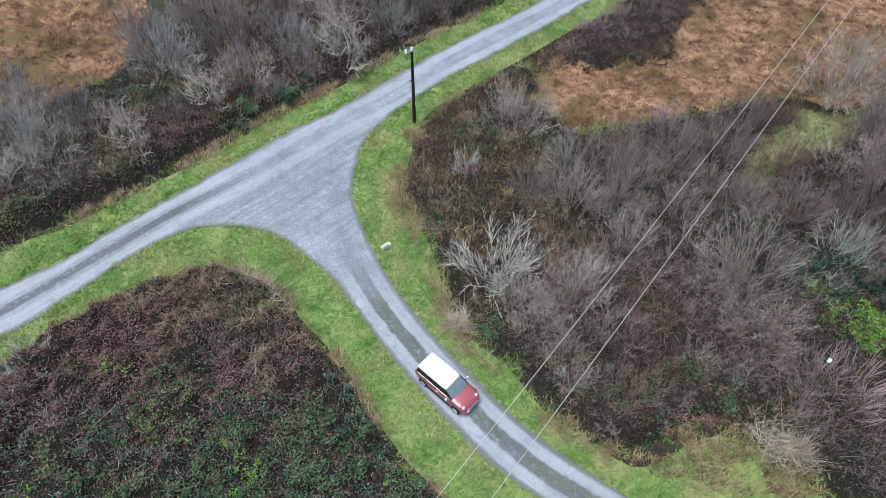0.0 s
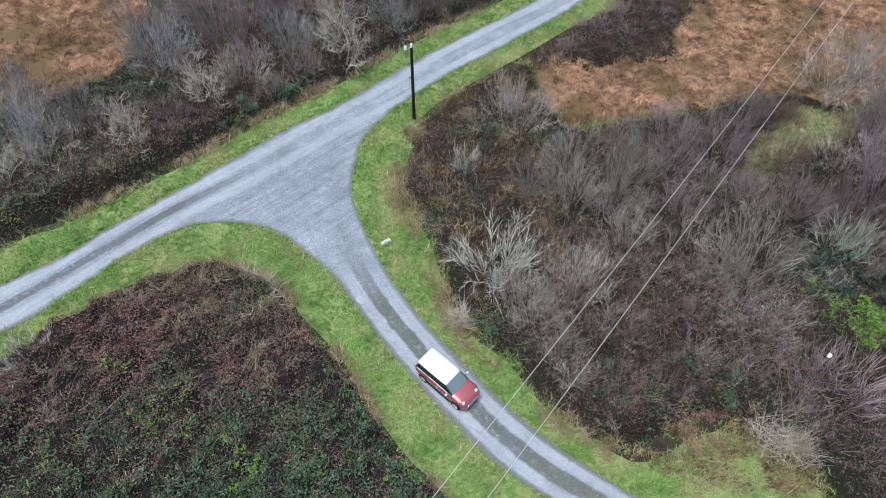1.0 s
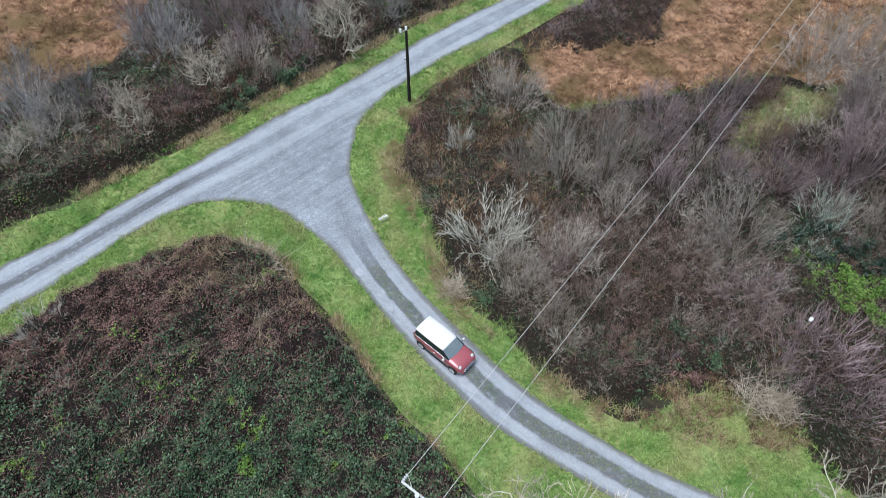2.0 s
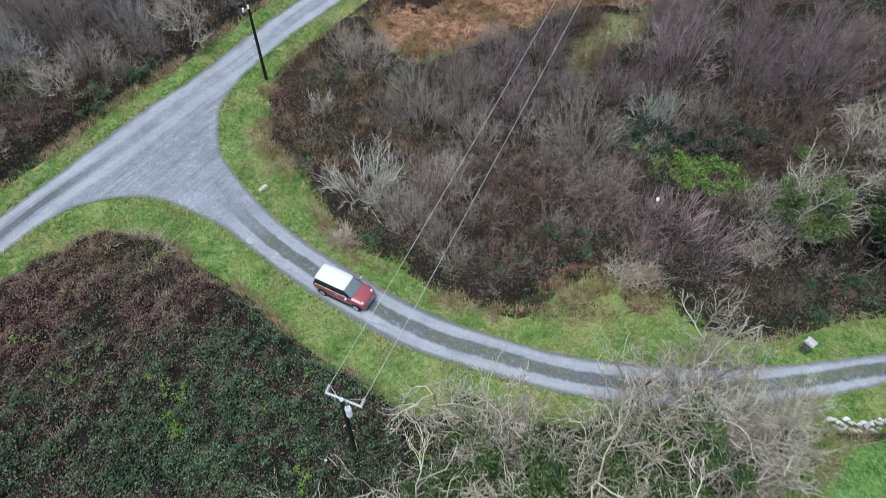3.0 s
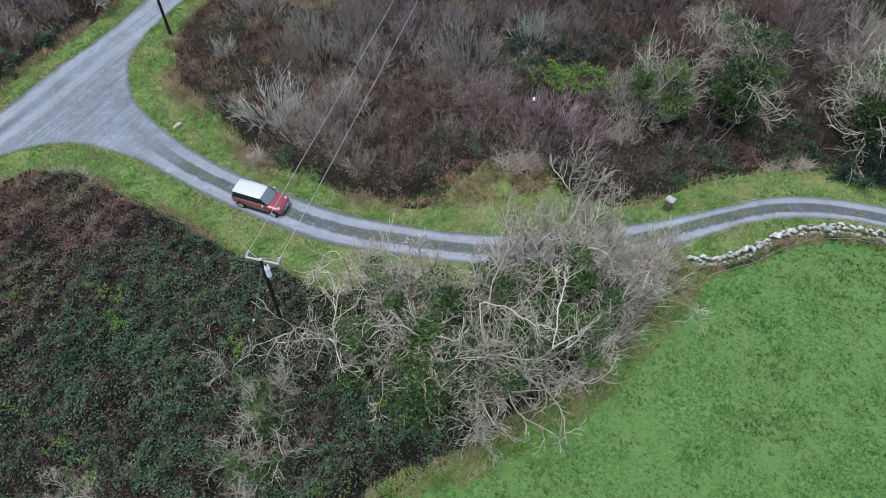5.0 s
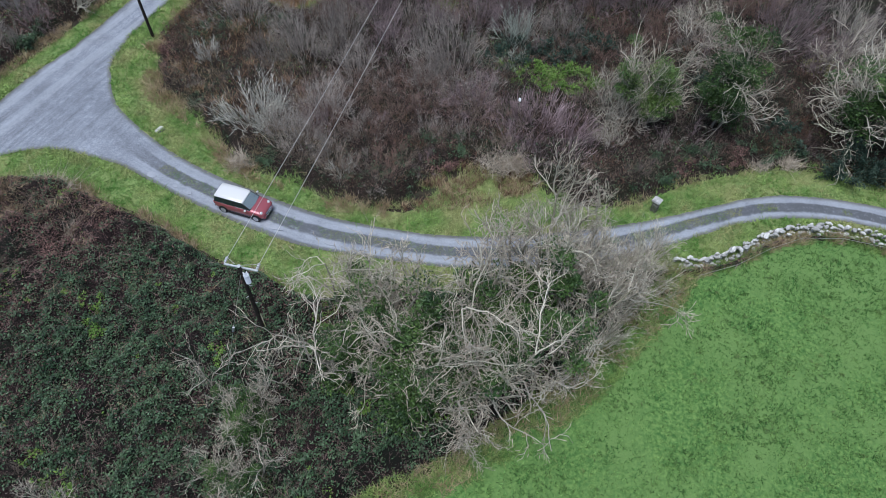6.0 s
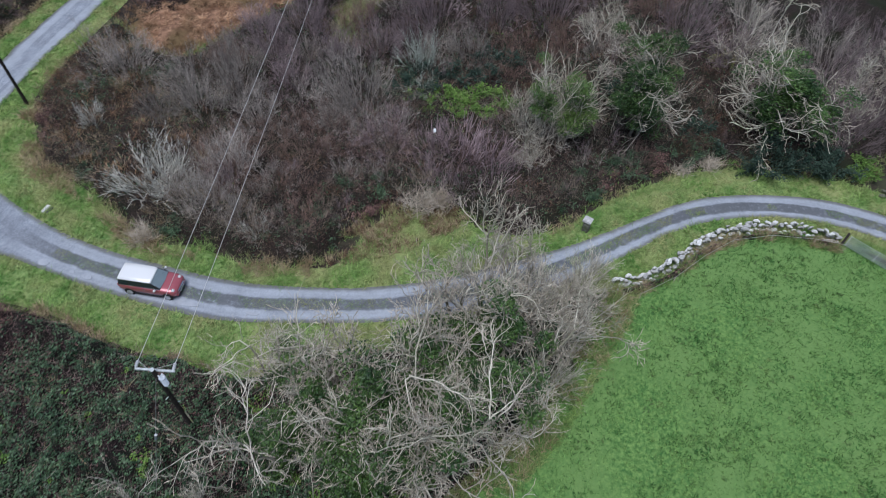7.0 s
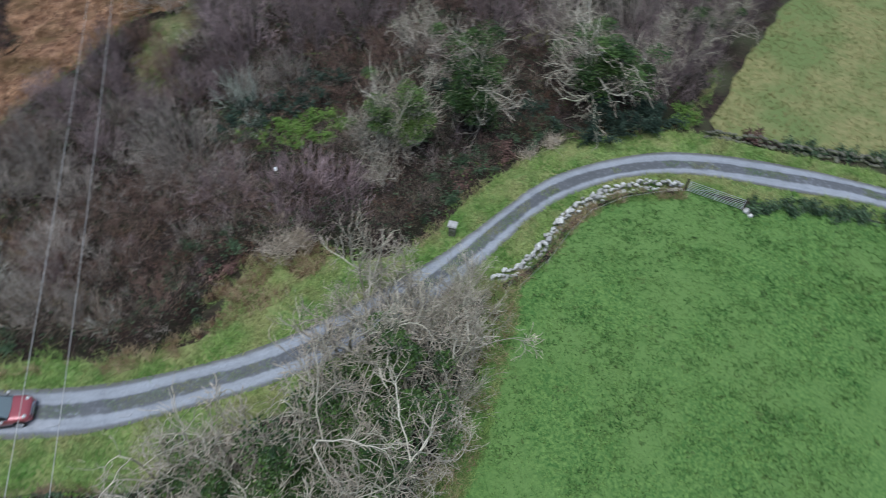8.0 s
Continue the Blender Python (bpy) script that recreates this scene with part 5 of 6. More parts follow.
def tree(x, y, h, variant, label, wide=1.0, group=""):
    if variant not in TREES:
        TREES[variant] = tree_meshes(*TREE_KINDS[variant])
    top = new("tree")
    for name, me in TREES[variant]:
        ob = child(name, me, top, {"ivy": "yellow-green climbing ivy" if variant == "light" else "glossy dark green climbing ivy", "branchwork": "pale twisted lichened branches"}.get(name, ""))
        if name != "trunk":
            tagged(ob, kind="stuff")
    top.matrix_world = pose(x, y, gz(x, y), 0, 0, (x * 53 + y * 29) % 360) @ Matrix.Diagonal((h * wide, h * wide, h, 1))
    return tagged(top, label, "tree", group)


IVY = "leafless pale-branched tree with its trunk wrapped in dark ivy"
tree(4.2, 1.4, 9.6, "ivy", IVY, 1.3, "ivy-clad trees by the lane")
tree(9.6, 0.4, 10.6, "mixed", IVY, 1.15, "ivy-clad trees by the lane")
tree(5.8, 0.2, 9.4, "heavy", "tree wholly wrapped in dark green ivy", 1.1, "ivy-clad trees by the lane")
tree(10.4, 0.0, 9.2, "heavy", "tree wholly wrapped in dark green ivy", 1.0, "ivy-clad trees by the lane")
tree(14.2, 0.2, 10.4, "mixed", "spreading bare tree with twisted pale branches and some ivy", 1.3, "ivy-clad trees by the lane")
tree(16.1, 4.8, 11.2, "bare", "tall bare tree with pale twigs reaching over the lane", 1.0, "ivy-clad trees by the lane")
for x, y, h in [(-8.3, 47.4, 7.0), (-18.2, 41.2, 4.9), (-22.5, 36.4, 4.9), (-29.0, 32.8, 4.6)]:
    tree(x, y, h, "pale", "bare tree with pale lichen-covered spreading branches", 1.0, "pale trees behind the hedge")
for x, y, h, r in [(-23.2, 18.4, 3.4, 1.9), (-20.9, 15.2, 2.7, 1.3)]:
    shrub("open", x, y, h, r, M_WHITISH, "small dead whitish shrub standing in the brambles", "dead shrubs in the brambles")
tree(18.6, 4.0, 8.4, "bare", "bare thorn tree with pale tangled twigs beside the lane", 1.1, "ivy-clad trees by the lane")
tree(20.2, 0.6, 5.6, "bare", "low bare thorn tree with pale tangled twigs", 1.2)
tree(23.4, 3.0, 4.2, "bare", "low bare thorn bush with pale tangled twigs at the wall's end", 1.2)
tree(12.6, -2.2, 6.4, "pale", "bare tree with pale limbs reaching over the pasture", 1.25, "ivy-clad trees by the lane")
tree(8.0, -2.6, 6.0, "pale", "bare tree with pale limbs reaching over the pasture", 1.2, "ivy-clad trees by the lane")
tree(3.7, 4.2, 8.0, "mixed", "bare tree with pale forking branches over ivy", 1.15, "ivy-clad trees by the lane")
tree(7.6, 5.2, 6.4, "bare", "low bare tree with pale twigs beside the lane", 1.1, "ivy-clad trees by the lane")
tree(-13.2, 0.2, 3.8, "pale", "low bare bush with pale twigs in the brambles", 1.2)
tree(-3.8, 1.8, 6.6, "ivy", "small bare tree with pale branches rising from brambles", 1.0)
tree(-4.4, -1.6, 5.2, "ivy", "small ivy-clad tree with pale bare branches", 1.1)
tree(31.2, 15.2, 10.0, "light", "tree smothered in yellow-green ivy with pale bare tips", 1.0)
tree(37.8, 12.6, 11.8, "column", "tall tree with a thick dark ivy crown and bare lower limbs", 1.0)
tree(48.6, 6.4, 11.4, "crown", "tall tree with a dark ivy crown and wide pale branches", 1.2)
tree(55.0, 4.0, 8.0, "bare", "dark bare hedge tree at the field edge", 1.0)
tree(62.0, 4.0, 8.0, "mixed", "dark bare hedge tree at the field edge", 1.0)
tree(43.0, 22.0, 6.0, "bare", "bare grey tree behind the ivy-clad trees", 1.2)
tree(52.0, 14.0, 7.0, "bare", "bare grey tree behind the ivy-clad trees", 1.2)
tree(29.8, 16.4, 8.6, "bare", "slender pale bare tree beside ivy", 0.7)
tree(28.4, 13.8, 4.2, "bare", "small pale bare tree beside ivy", 0.9)


def bush(x, y, h, r, material, label, count=3500, size=0.07):
    """A leafy evergreen bush: short stems under an uneven shell of leaves."""
    rng = np.random.RandomState(int(abs(x * 10 + y)))
    s, w = fan(rng, 16, 0.9, 0.3, 0.8)
    lv = fit_to(grow(rng, s, w, 0.7 + 0.4 * rng.rand(16), np.full(16, 0.03), [(4, 0.15, 0.05, 8, 0.7, 0.5, 0.5, 0.2), (3, 0.2, 0.05)]), h, r)
    top = new("bush")
    low, fine = wood_meshes(lv, 1)
    tagged(child("trunk", mesh_of("trunk", *low, M_BARK), top), kind="stuff")
    a, b = lv[1][0], lv[1][1]
    k = rng.randint(0, len(a), count)
    c = a[k] + (b[k] - a[k]) * rng.rand(count, 1) + rng.normal(size=(count, 3)) * 0.12
    child("foliage", mesh_of("foliage", *leaves(c[c[:, 2] > 0.02], size, rng, 0.4), material), top)
    top.matrix_world = pose(x, y, gz(x, y))
    return tagged(top, label, "bush")


bush(44.8, 4.3, 3.2, 2.7, M_EVER, "rounded dark blue-green evergreen bush beside the lane", 6000)
bush(48.6, 2.0, 2.4, 2.0, M_EVER, "dark evergreen bush below a tall tree", 5000)
for x, y, h, r in [(11.6, 17.2, 1.3, 1.8), (14.2, 18.4, 1.4, 1.8), (9.4, 17.6, 1.1, 1.4), (17.6, 18.6, 1.3, 1.7), (3.0, 22.6, 1.0, 1.2), (0.6, 31.0, 1.0, 1.3), (1.8, 38.2, 1.4, 1.8), (30.4, 10.4, 1.4, 1.8), (34.4, 10.6, 1.5, 1.9), (39.0, 9.4, 1.4, 1.8), (27.4, 10.2, 1.2, 1.5), (41.6, 8.6, 1.6, 1.8), (3.0, 38.4, 1.8, 2.0), (7.8, 38.0, 1.7, 1.9), (-16.0, 40.2, 1.8, 1.8), (-12.2, 43.6, 1.8, 1.8)]:
    bush(x, y, h, r, M_BGREEN, "dark green bramble bush at the edge of the scrub", 2600, 0.062)
for x, y, h, r in [(15.6, 17.4, 1.2, 1.6), (32.4, 9.8, 1.1, 1.5), (36.6, 9.6, 1.2, 1.7), (12.8, 19.8, 1.2, 1.5), (-1.0, 37.4, 1.2, 1.5)]:
    bush(x, y, h, r, M_BBROWN, "withered brown bramble bush at the edge of the scrub", 2200, 0.06)
bush(51.2, 15.2, 1.6, 1.8, M_FFBLADE, "withered yellow bush among the bare shrubs", 3000, 0.08)
bush(51.0, 0.2, 1.0, 1.4, M_BBRIGHT, "low yellow-green gorse bush at the wall's end", 3000)
for x, y, h, r in [(25.2, 24.2, 1.4, 1.7), (27.0, 23.6, 1.6, 2.0), (28.6, 22.4, 1.6, 2.2), (30.2, 21.4, 1.4, 1.9)]:
    bush(x, y, h, r, M_BBRIGHT, "patch of bright green nettles and brambles", 4600, 0.10)

for x, y, h, r in [(-18.4, 18.7, 2.1, 0.9), (-15.6, 15.1, 2.1, 1.2), (-19.7, 12.6, 2.0, 1.1), (-22.9, 14.7, 2.0, 1.1), (-10.0, 12.6, 1.9, 0.8), (-16.6, 6.0, 2.2, 1.4), (-18.2, 2.8, 2.4, 1.6), (-13.4, 1.8, 2.4, 1.4)]:
    bush(x, y, h, r, M_BBRIGHT, "bright green nettle clump standing in the brambles", 700, 0.075)

for x, y, h, r in [(25.4, 26.8, 2.0, 2.0), (28.0, 26.4, 2.4, 2.2), (30.6, 25.4, 2.2, 2.0), (33.2, 24.8, 2.4, 2.2), (40.4, 15.6, 2.6, 2.2), (41.8, 9.6, 2.2, 1.8)]:
    bush(x, y, h, r, M_EVER, "dark evergreen bush among bare shrubs", 2600, 0.09)
# ---- stone wall, pillar, gate ----


def stone_mesh(seed, material=None):
    rng = np.random.RandomState(seed)
    bm = bmesh.new()
    bmesh.ops.create_icosphere(bm, subdivisions=1, radius=0.5)
    for v in bm.verts:
        v.co = Vector((v.co.x * 1.0, v.co.y * 0.8, v.co.z * 0.7)) * (0.85 + 0.35 * rng.rand())
    me = bpy.data.meshes.new("stone")
    bm.to_mesh(me)
    bm.free()
    me.materials.append(material or M_STONE)
    return me


STONES = [stone_mesh(s) for s in range(6)]
MOSSY = [stone_mesh(s + 20, M_MOSSY) for s in range(6)]


def stone_wall(name, line, high, step, label, courses=2, meshes=None):
    """A tumbled dry-stone wall, stone by stone, along a line."""
    rng = np.random.RandomState(len(line) * 7)
    top = new(name)
    tagged(top, label, "stone wall", kind="structure")
    pts = smooth(line, False, 0.05)
    d = np.r_[0, np.cumsum(np.linalg.norm(np.diff(pts, axis=0), axis=1))]
    at = 0.0
    while at < d[-1]:
        x, y = np.interp(at, d, pts[:, 0]), np.interp(at, d, pts[:, 1])
        i = min(np.searchsorted(d, at), len(pts) - 2)
        way = math.atan2(*(pts[i + 1] - pts[i])[::-1])
        keep = high * (0.75 + 0.5 * bumps(x, y, 1.2))
        for c in range(courses):
            z = keep * (c + 0.5) / courses
            off = rng.normal() * 0.12 + (0.18 if c % 2 else -0.18) * (c < courses - 1)
            s = step * (0.75 + 0.9 * rng.rand())
            if c == courses - 1 and rng.rand() < 0.22:
                continue
            ob = child("stone", (meshes or STONES)[rng.randint(6)], top)
            ob.matrix_local = pose(x - math.sin(way) * off, y + math.cos(way) * off, gz(x, y) + z, rng.rand() * 40 - 20, rng.rand() * 40 - 20, math.degrees(way) + rng.normal() * 30) @ Matrix.Diagonal((s * 1.25, s * 1.1, max(keep / courses, 0.25) * 1.4, 1))
        at += step * (0.8 + 0.5 * rng.rand())


stone_wall("stone_wall", [(26.6, 2.3), (28.2, 1.75), (30.4, 1.4), (32.2, 1.55), (33.6, 1.75), (36.6, 1.45), (39.6, 0.25), (41.5, -1.2), (43.2, -3.4)], 0.8, 0.31, "low tumbled dry-stone wall of pale limestone beside the lane", 3)
stone_wall("field_wall", [(50.2, -2.3), (51.7, -4.9), (53.0, -8.2), (54.8, -11.4), (56.4, -14.8), (58, -19)], 0.7, 0.36, "low mossy overgrown dry-stone wall between lane and pasture", 3, MOSSY)
for x, y in [(52.2, -5.6), (53.2, -8.4), (54.2, -10.2), (55.4, -12.4), (56.6, -14.8), (57.6, -17.4)]:
    bush(x + 0.3, y + 0.2, 0.75, 0.9, M_BBROWN if int(y) % 2 else M_BGREEN, "low bramble growing over the mossy wall", 700)
for x, y, s in [(44.25, -8.35, 0.7), (44.7, -8.7, 0.55), (44.0, -8.75, 0.5), (45.2, -9.2, 0.4)]:
    ob = new("boulder", STONES[int(x * 10) % 6])
    ob.matrix_world = pose(x, y, gz(x, y) + s * 0.28, 10, 5, x * 77) @ Matrix.Diagonal((s, s, s * 1.1, 1))
    tagged(ob, "pale limestone boulder at the gate", "boulder", "boulders at the gate")


def rough_block(bm, amount, seed):
    rng = np.random.RandomState(seed)
    for v in bm.verts:
        v.co += Vector(rng.normal(size=3)) * amount
    return bm


def stone_pillar():
    top = new("stone_pillar")
    # Darker stone on the shaft, paler on the cap: light from above is coloured in.
    part("shaft", rough_block(box_bm(-0.24, 0.24, -0.24, 0.24, -0.1, 1.12, 0.05), 0.012, 1), M_MOSSY, top)
    part("cap", rough_block(box_bm(-0.31, 0.31, -0.31, 0.31, 1.12, 1.26, 0.04), 0.012, 2), M_STONE, top, "flat capstone coloured pale for light from above")
    top.matrix_world = pose(28.1, 7.15, gz(28.1, 7.15), 0, 0, 25)
    tagged(top, "old square stone gate pillar, its flat cap coloured pale for light from above", "gate pillar")


stone_pillar()


def tube_part(name, a, b, r, material, parent, label="", sides=8):
    v, f = tubes([a], [b], [r], [r], sides)
    caps = [np.arange(sides), np.arange(sides, 2 * sides)]
    me = bpy.data.meshes.new(name)
    me.from_pydata([tuple(p) for p in v], [], [tuple(int(i) for i in q) for q in f] + [tuple(int(i) for i in c) for c in caps])
    me.polygons.foreach_set("use_smooth", [True] * sides + [False, False])
    me.materials.append(material)
    return child(name, me, parent, label)


def field_gate():
    """A galvanised tubular gate with seven bars, and its two posts."""
    top = new("field_gate")
    wide = 4.1
    for k, z in enumerate((0.22, 0.36, 0.50, 0.66, 0.83, 1.01, 1.20)):
        tube_part("bar", (0, 0, z), (wide, 0, z), 0.021, M_GALV, top)
    for x in (0.0, wide / 2, wide):
        tube_part("upright", (x, 0, 0.17), (x, 0, 1.24), 0.026, M_GALV, top)
    tube_part("brace", (0, 0.03, 0.25), (wide / 2, 0.03, 1.18), 0.018, M_GALV, top)
    a, b = Vector((43.25, -3.95)), Vector((44.2, -7.9))
    turn = math.degrees(math.atan2(b.y - a.y, b.x - a.x))
    top.matrix_world = pose(a.x, a.y, gz(a.x, a.y), 0, 1.5, turn)
    tagged(top, "galvanised tubular steel field gate, closed", "gate")
    for x, y in ((43.2, -3.75), (44.25, -8.05)):
        post = new("gate_post")
        tube_part("post", (0, 0, -0.1), (0, 0, 1.35), 0.09, M_POLE, post)
        post.matrix_world = pose(x, y, gz(x, y))
        tagged(post, "short dark wooden gate post", "gate post", "gate posts")


field_gate()


def wire_fence():
    """A slack pale fence strand on thin stakes along the field side of the wall."""
    top = new("wire_fence")
    line = [(27.2, 0.6), (30.2, 0.35), (33.4, 0.6), (36.2, 0.5), (39.0, -0.7), (41.4, -2.6), (42.9, -4.2)]
    for k, (x, y) in enumerate(line):
        z = gz(x, y)
        tube_part("stake", (x, y, z - 0.1), (x, y, z + 0.75), 0.022, M_BARK, top)
        if k:
            u, v = line[k - 1]
            tube_part("strand", (u, v, gz(u, v) + 0.7), (x, y, z + 0.7), 0.012, M_WIRE, top, "", 4)
    tagged(top, "low wire fence on thin stakes inside the wall", "fence")


wire_fence()
hedge_line = smooth([(45.0, -9.0), (47.0, -11.2), (48.8, -14.4), (50.4, -17.5), (53, -26)], False, 0.6)
for k, (x, y) in enumerate(hedge_line[::3]):
    bush(float(x), float(y), 0.8 + 0.25 * ((k * 0.37) % 1), 1.0, M_BGREEN, "low clipped green hedge bush beside the lane", 1100)

# ---- poles and wires ----


def insulator(parent, at, way, length=0.38):
    """A string of porcelain sheds along way."""
    a = Vector(at)
    d = Vector(way).normalized()
    rod = tube_part("insulator", a, a + d * length, 0.022, M_PORCELAIN, parent, "white porcelain insulator")
    for k in range(3):
        c = a + d * (0.08 + 0.11 * k)
        tube_part("shed", c - d * 0.03, c + d * 0.03, 0.085, M_PORCELAIN, rod)


ALONG = Vector((0.613, 0.790, 0.0))
ACROSS = Vector((0.79, -0.613, 0.0))


def power_pole():
    """A tarred pole with a crossarm, two insulators, a transformer and a stay wire."""
    top = new("power_pole")
    x, y = -0.95, 6.85
    v, f = tubes([(0, 0, -0.3)], [(0, 0, 8.15)], [0.15], [0.105], 14)
    part_ob = child("pole", mesh_of("pole", v, f, M_POLE, True), top)
    tube_part("cap", (0, 0, 8.15), (0, 0, 8.19), 0.11, M_GALV, top)
    bm = box_bm(-0.98, 0.98, -0.05, 0.05, 7.81, 7.91, 0.012)
    bm.transform(Matrix.Rotation(math.atan2(ACROSS.y, ACROSS.x), 4, "Z") @ Matrix.Translation((0, 0.14, 0)))
    part("crossarm", bm, M_GALV, top, "pale galvanised crossarm")
    for s in (-0.92, 0.92):
        c = ACROSS * s + ALONG * 0.16 + Vector((0, 0, 7.96))
        insulator(top, c, ALONG + Vector((0, 0, 0.12)), 0.40)
        tube_part("bracket", c - Vector((0, 0, 0.08)), c + Vector((0, 0, 0.05)), 0.035, M_GALV, top)
        tube_part("jumper", c + ALONG * 0.35, Vector((0, 0, 8.3)) + ACROSS * s * 0.2, 0.009, M_WIRE, top, "", 5)
    side = ACROSS * 0.29 - ALONG * 0.06
    can = tube_part("transformer", side + Vector((0, 0, 6.85)), side + Vector((0, 0, 7.50)), 0.15, M_CAN, top, "pale grey cylindrical transformer", 20)
    tube_part("lid", side + Vector((0, 0, 7.50)), side + Vector((0, 0, 7.54)), 0.165, M_CAN, can, "", 20)
    for s in (-0.09, 0.09):
        tube_part("bushing", side + Vector((s, 0, 7.54)), side + Vector((s, 0, 7.82)), 0.03, M_PORCELAIN, can)
    tube_part("hanger", Vector((0, 0, 7.15)), side + Vector((0, 0, 7.15)), 0.04, M_DARKSTEEL, top)
    for z, s in ((6.3, 0.3), (5.4, -0.26), (4.6, 0.24)):
        tube_part("step_bolt", Vector((0, 0, z)), Vector((s, -0.12, z + 0.03)), 0.02, M_GALV, top)
    tube_part("cable_guard", Vector((0.14, -0.08, 0.0)), Vector((0.13, -0.06, 3.4)), 0.035, M_BARK, top)
    tube_part("stay_wire", Vector((0, 0, 7.6)), Vector((-1.45, -1.35, 4.75)), 0.011, M_WIRE, top, "", 5)
    tube_part("stay_insulator", Vector((-1.40, -1.31, 4.85)), Vector((-1.50, -1.39, 4.60)), 0.075, M_PORCELAIN, top, "white stay insulator", 10)
    tube_part("stay_wire", Vector((-1.50, -1.39, 4.62)), Vector((-3.75, -3.5, 0.0)), 0.011, M_WIRE, top, "", 5)
    top.matrix_world = pose(x, y, gz(x, y))
    tagged(top, "black tarred power pole with a pale crossarm and grey transformer", "power pole")


def wire_pole(x, y, h, label):
    top = new("wooden_pole")
    v, f = tubes([(0, 0, -0.3)], [(0, 0, h)], [0.14], [0.10], 12)
    child("pole", mesh_of("pole", v, f, M_POLE, True), top)
    tube_part("cap", (0, 0, h), (0, 0, h + 0.03), 0.105, M_POLE, top)
    tube_part("bracket", Vector((0, 0, h - 0.12)), Vector((-0.42, -0.1, h - 0.3)), 0.03, M_GALV, top)
    insulator(top, (-0.42, -0.1, h - 0.32), (0, 0, 1), 0.26)
    insulator(top, (0.0, -0.12, h - 0.1), (0, 0, 1), 0.3)
    tube_part("step_bolt", Vector((0, 0, h * 0.6)), Vector((-0.28, 0, h * 0.6)), 0.03, M_DARKSTEEL, top)
    top.matrix_world = pose(x, y, gz(x, y))
    tagged(top, label, "utility pole")


def overhead_wire(s, far):
    top = new("overhead_wire")
    a = Vector((-0.95, 6.85, gz(-0.95, 6.85) + 7.98)) + ACROSS * s + ALONG * 0.55
    b = Vector(far) + ACROSS * s
    n = 28
    pts = [a.lerp(b, k / n) - Vector((0, 0, 4 * 0.9 * (k / n) * (1 - k / n))) for k in range(n + 1)]
    me = mesh_of("wire", *tubes(np.array([tuple(p) for p in pts[:-1]]), np.array([tuple(p) for p in pts[1:]]), 0.014, 0.014, 5), M_WIRE, True)
    child("wire", me, top)
    tagged(top, "thin pale overhead power wire crossing above the scrub", "power line", "overhead wires")


power_pole()
wire_pole(-2.1, 41.0, 7.0, "slender black wooden pole at the roadside with small insulators")
FAR_POLE = Vector((48.2, 70.1, gz(48.2, 70.1)))
wire_pole(FAR_POLE.x, FAR_POLE.y, 8.4, "black wooden pole that carries the wires")
overhead_wire(-0.92, FAR_POLE + Vector((0, 0, 8.2)))
overhead_wire(0.92, FAR_POLE + Vector((0, 0, 8.2)))


def marker_post():
    top = new("marker_post")
    tube_part("stake", (0, 0, -0.1), (0, 0, 2.15), 0.035, M_BARK, top)
    tube_part("cap", (0, 0, 2.12), (0, 0, 2.34), 0.11, M_PORCELAIN, top, "white plastic cap", 10)
    top.matrix_world = pose(23.25, 19.7, gz(23.25, 19.7))
    tagged(top, "thin stake with a white cap among purple canes", "marker post")


marker_post()


def drain():
    top = new("drain_inlet")
    part("kerb_block", rough_block(box_bm(-0.35, 0.35, -0.14, 0.14, -0.05, 0.16, 0.03), 0.01, 4), M_STONE, top)
    part("grate", box_bm(-0.3, 0.3, -0.36, -0.15, -0.02, 0.09, 0.01), M_DARKSTEEL, top)
    top.matrix_world = pose(-3.75, 28.7, gz(-3.75, 28.7), 0, 0, 35)
    tagged(top, "small pale concrete drain inlet in the verge", "drain")


drain()

# ---- puddles ----
puddle(1.68, 15.9, 1.6, 0.42, -45)
puddle(-3.05, 21.3, 0.75, 0.42, -54)
puddle(-5.1, 23.95, 0.8, 0.5, -56)
puddle(-3.75, 22.2, 0.36, 0.26, -54)
puddle(4.9, 13.0, 0.9, 0.28, -42)
# ---- the car ----
# Red base colour lightened: holds the sky's pink sheen on the bonnet.
M_RED_PAINT = plain("sky_lightened_red", (0.42, 0.105, 0.125), 0.34, 0.25, coat=1.0)
M_WHITE_PAINT = plain("white_paint", (0.84, 0.84, 0.83), 0.3, coat=0.7)
M_GLASS = plain("dark_car_glass", (0.05, 0.075, 0.082), 0.03, spec=1.0)
# Pale blue base colour imitates the bright sky mirrored in the windscreen.
M_SCREEN = plain("sky_pale_glass", (0.50, 0.60, 0.64), 0.16, 0.3)
M_TYRE = plain("tyre_rubber", (0.018, 0.018, 0.018), 0.85)
M_ALLOY = plain("silver_alloy", (0.62, 0.63, 0.65), 0.35, 0.7)
M_CHROME = plain("chrome", (0.80, 0.81, 0.82), 0.12, 1.0)
M_LAMP = plain("clear_lamp_glass", (0.78, 0.80, 0.80), 0.1, spec=0.8)
M_TAIL = plain("red_lamp", (0.35, 0.01, 0.01), 0.2)
M_BLACKTRIM = plain("black_plastic", (0.02, 0.02, 0.021), 0.6)
M_PLATE = plain("pale_plate", (0.72, 0.72, 0.68), 0.5)
M_PLATEBAR = plain("dark_bar", (0.04, 0.04, 0.05), 0.5)


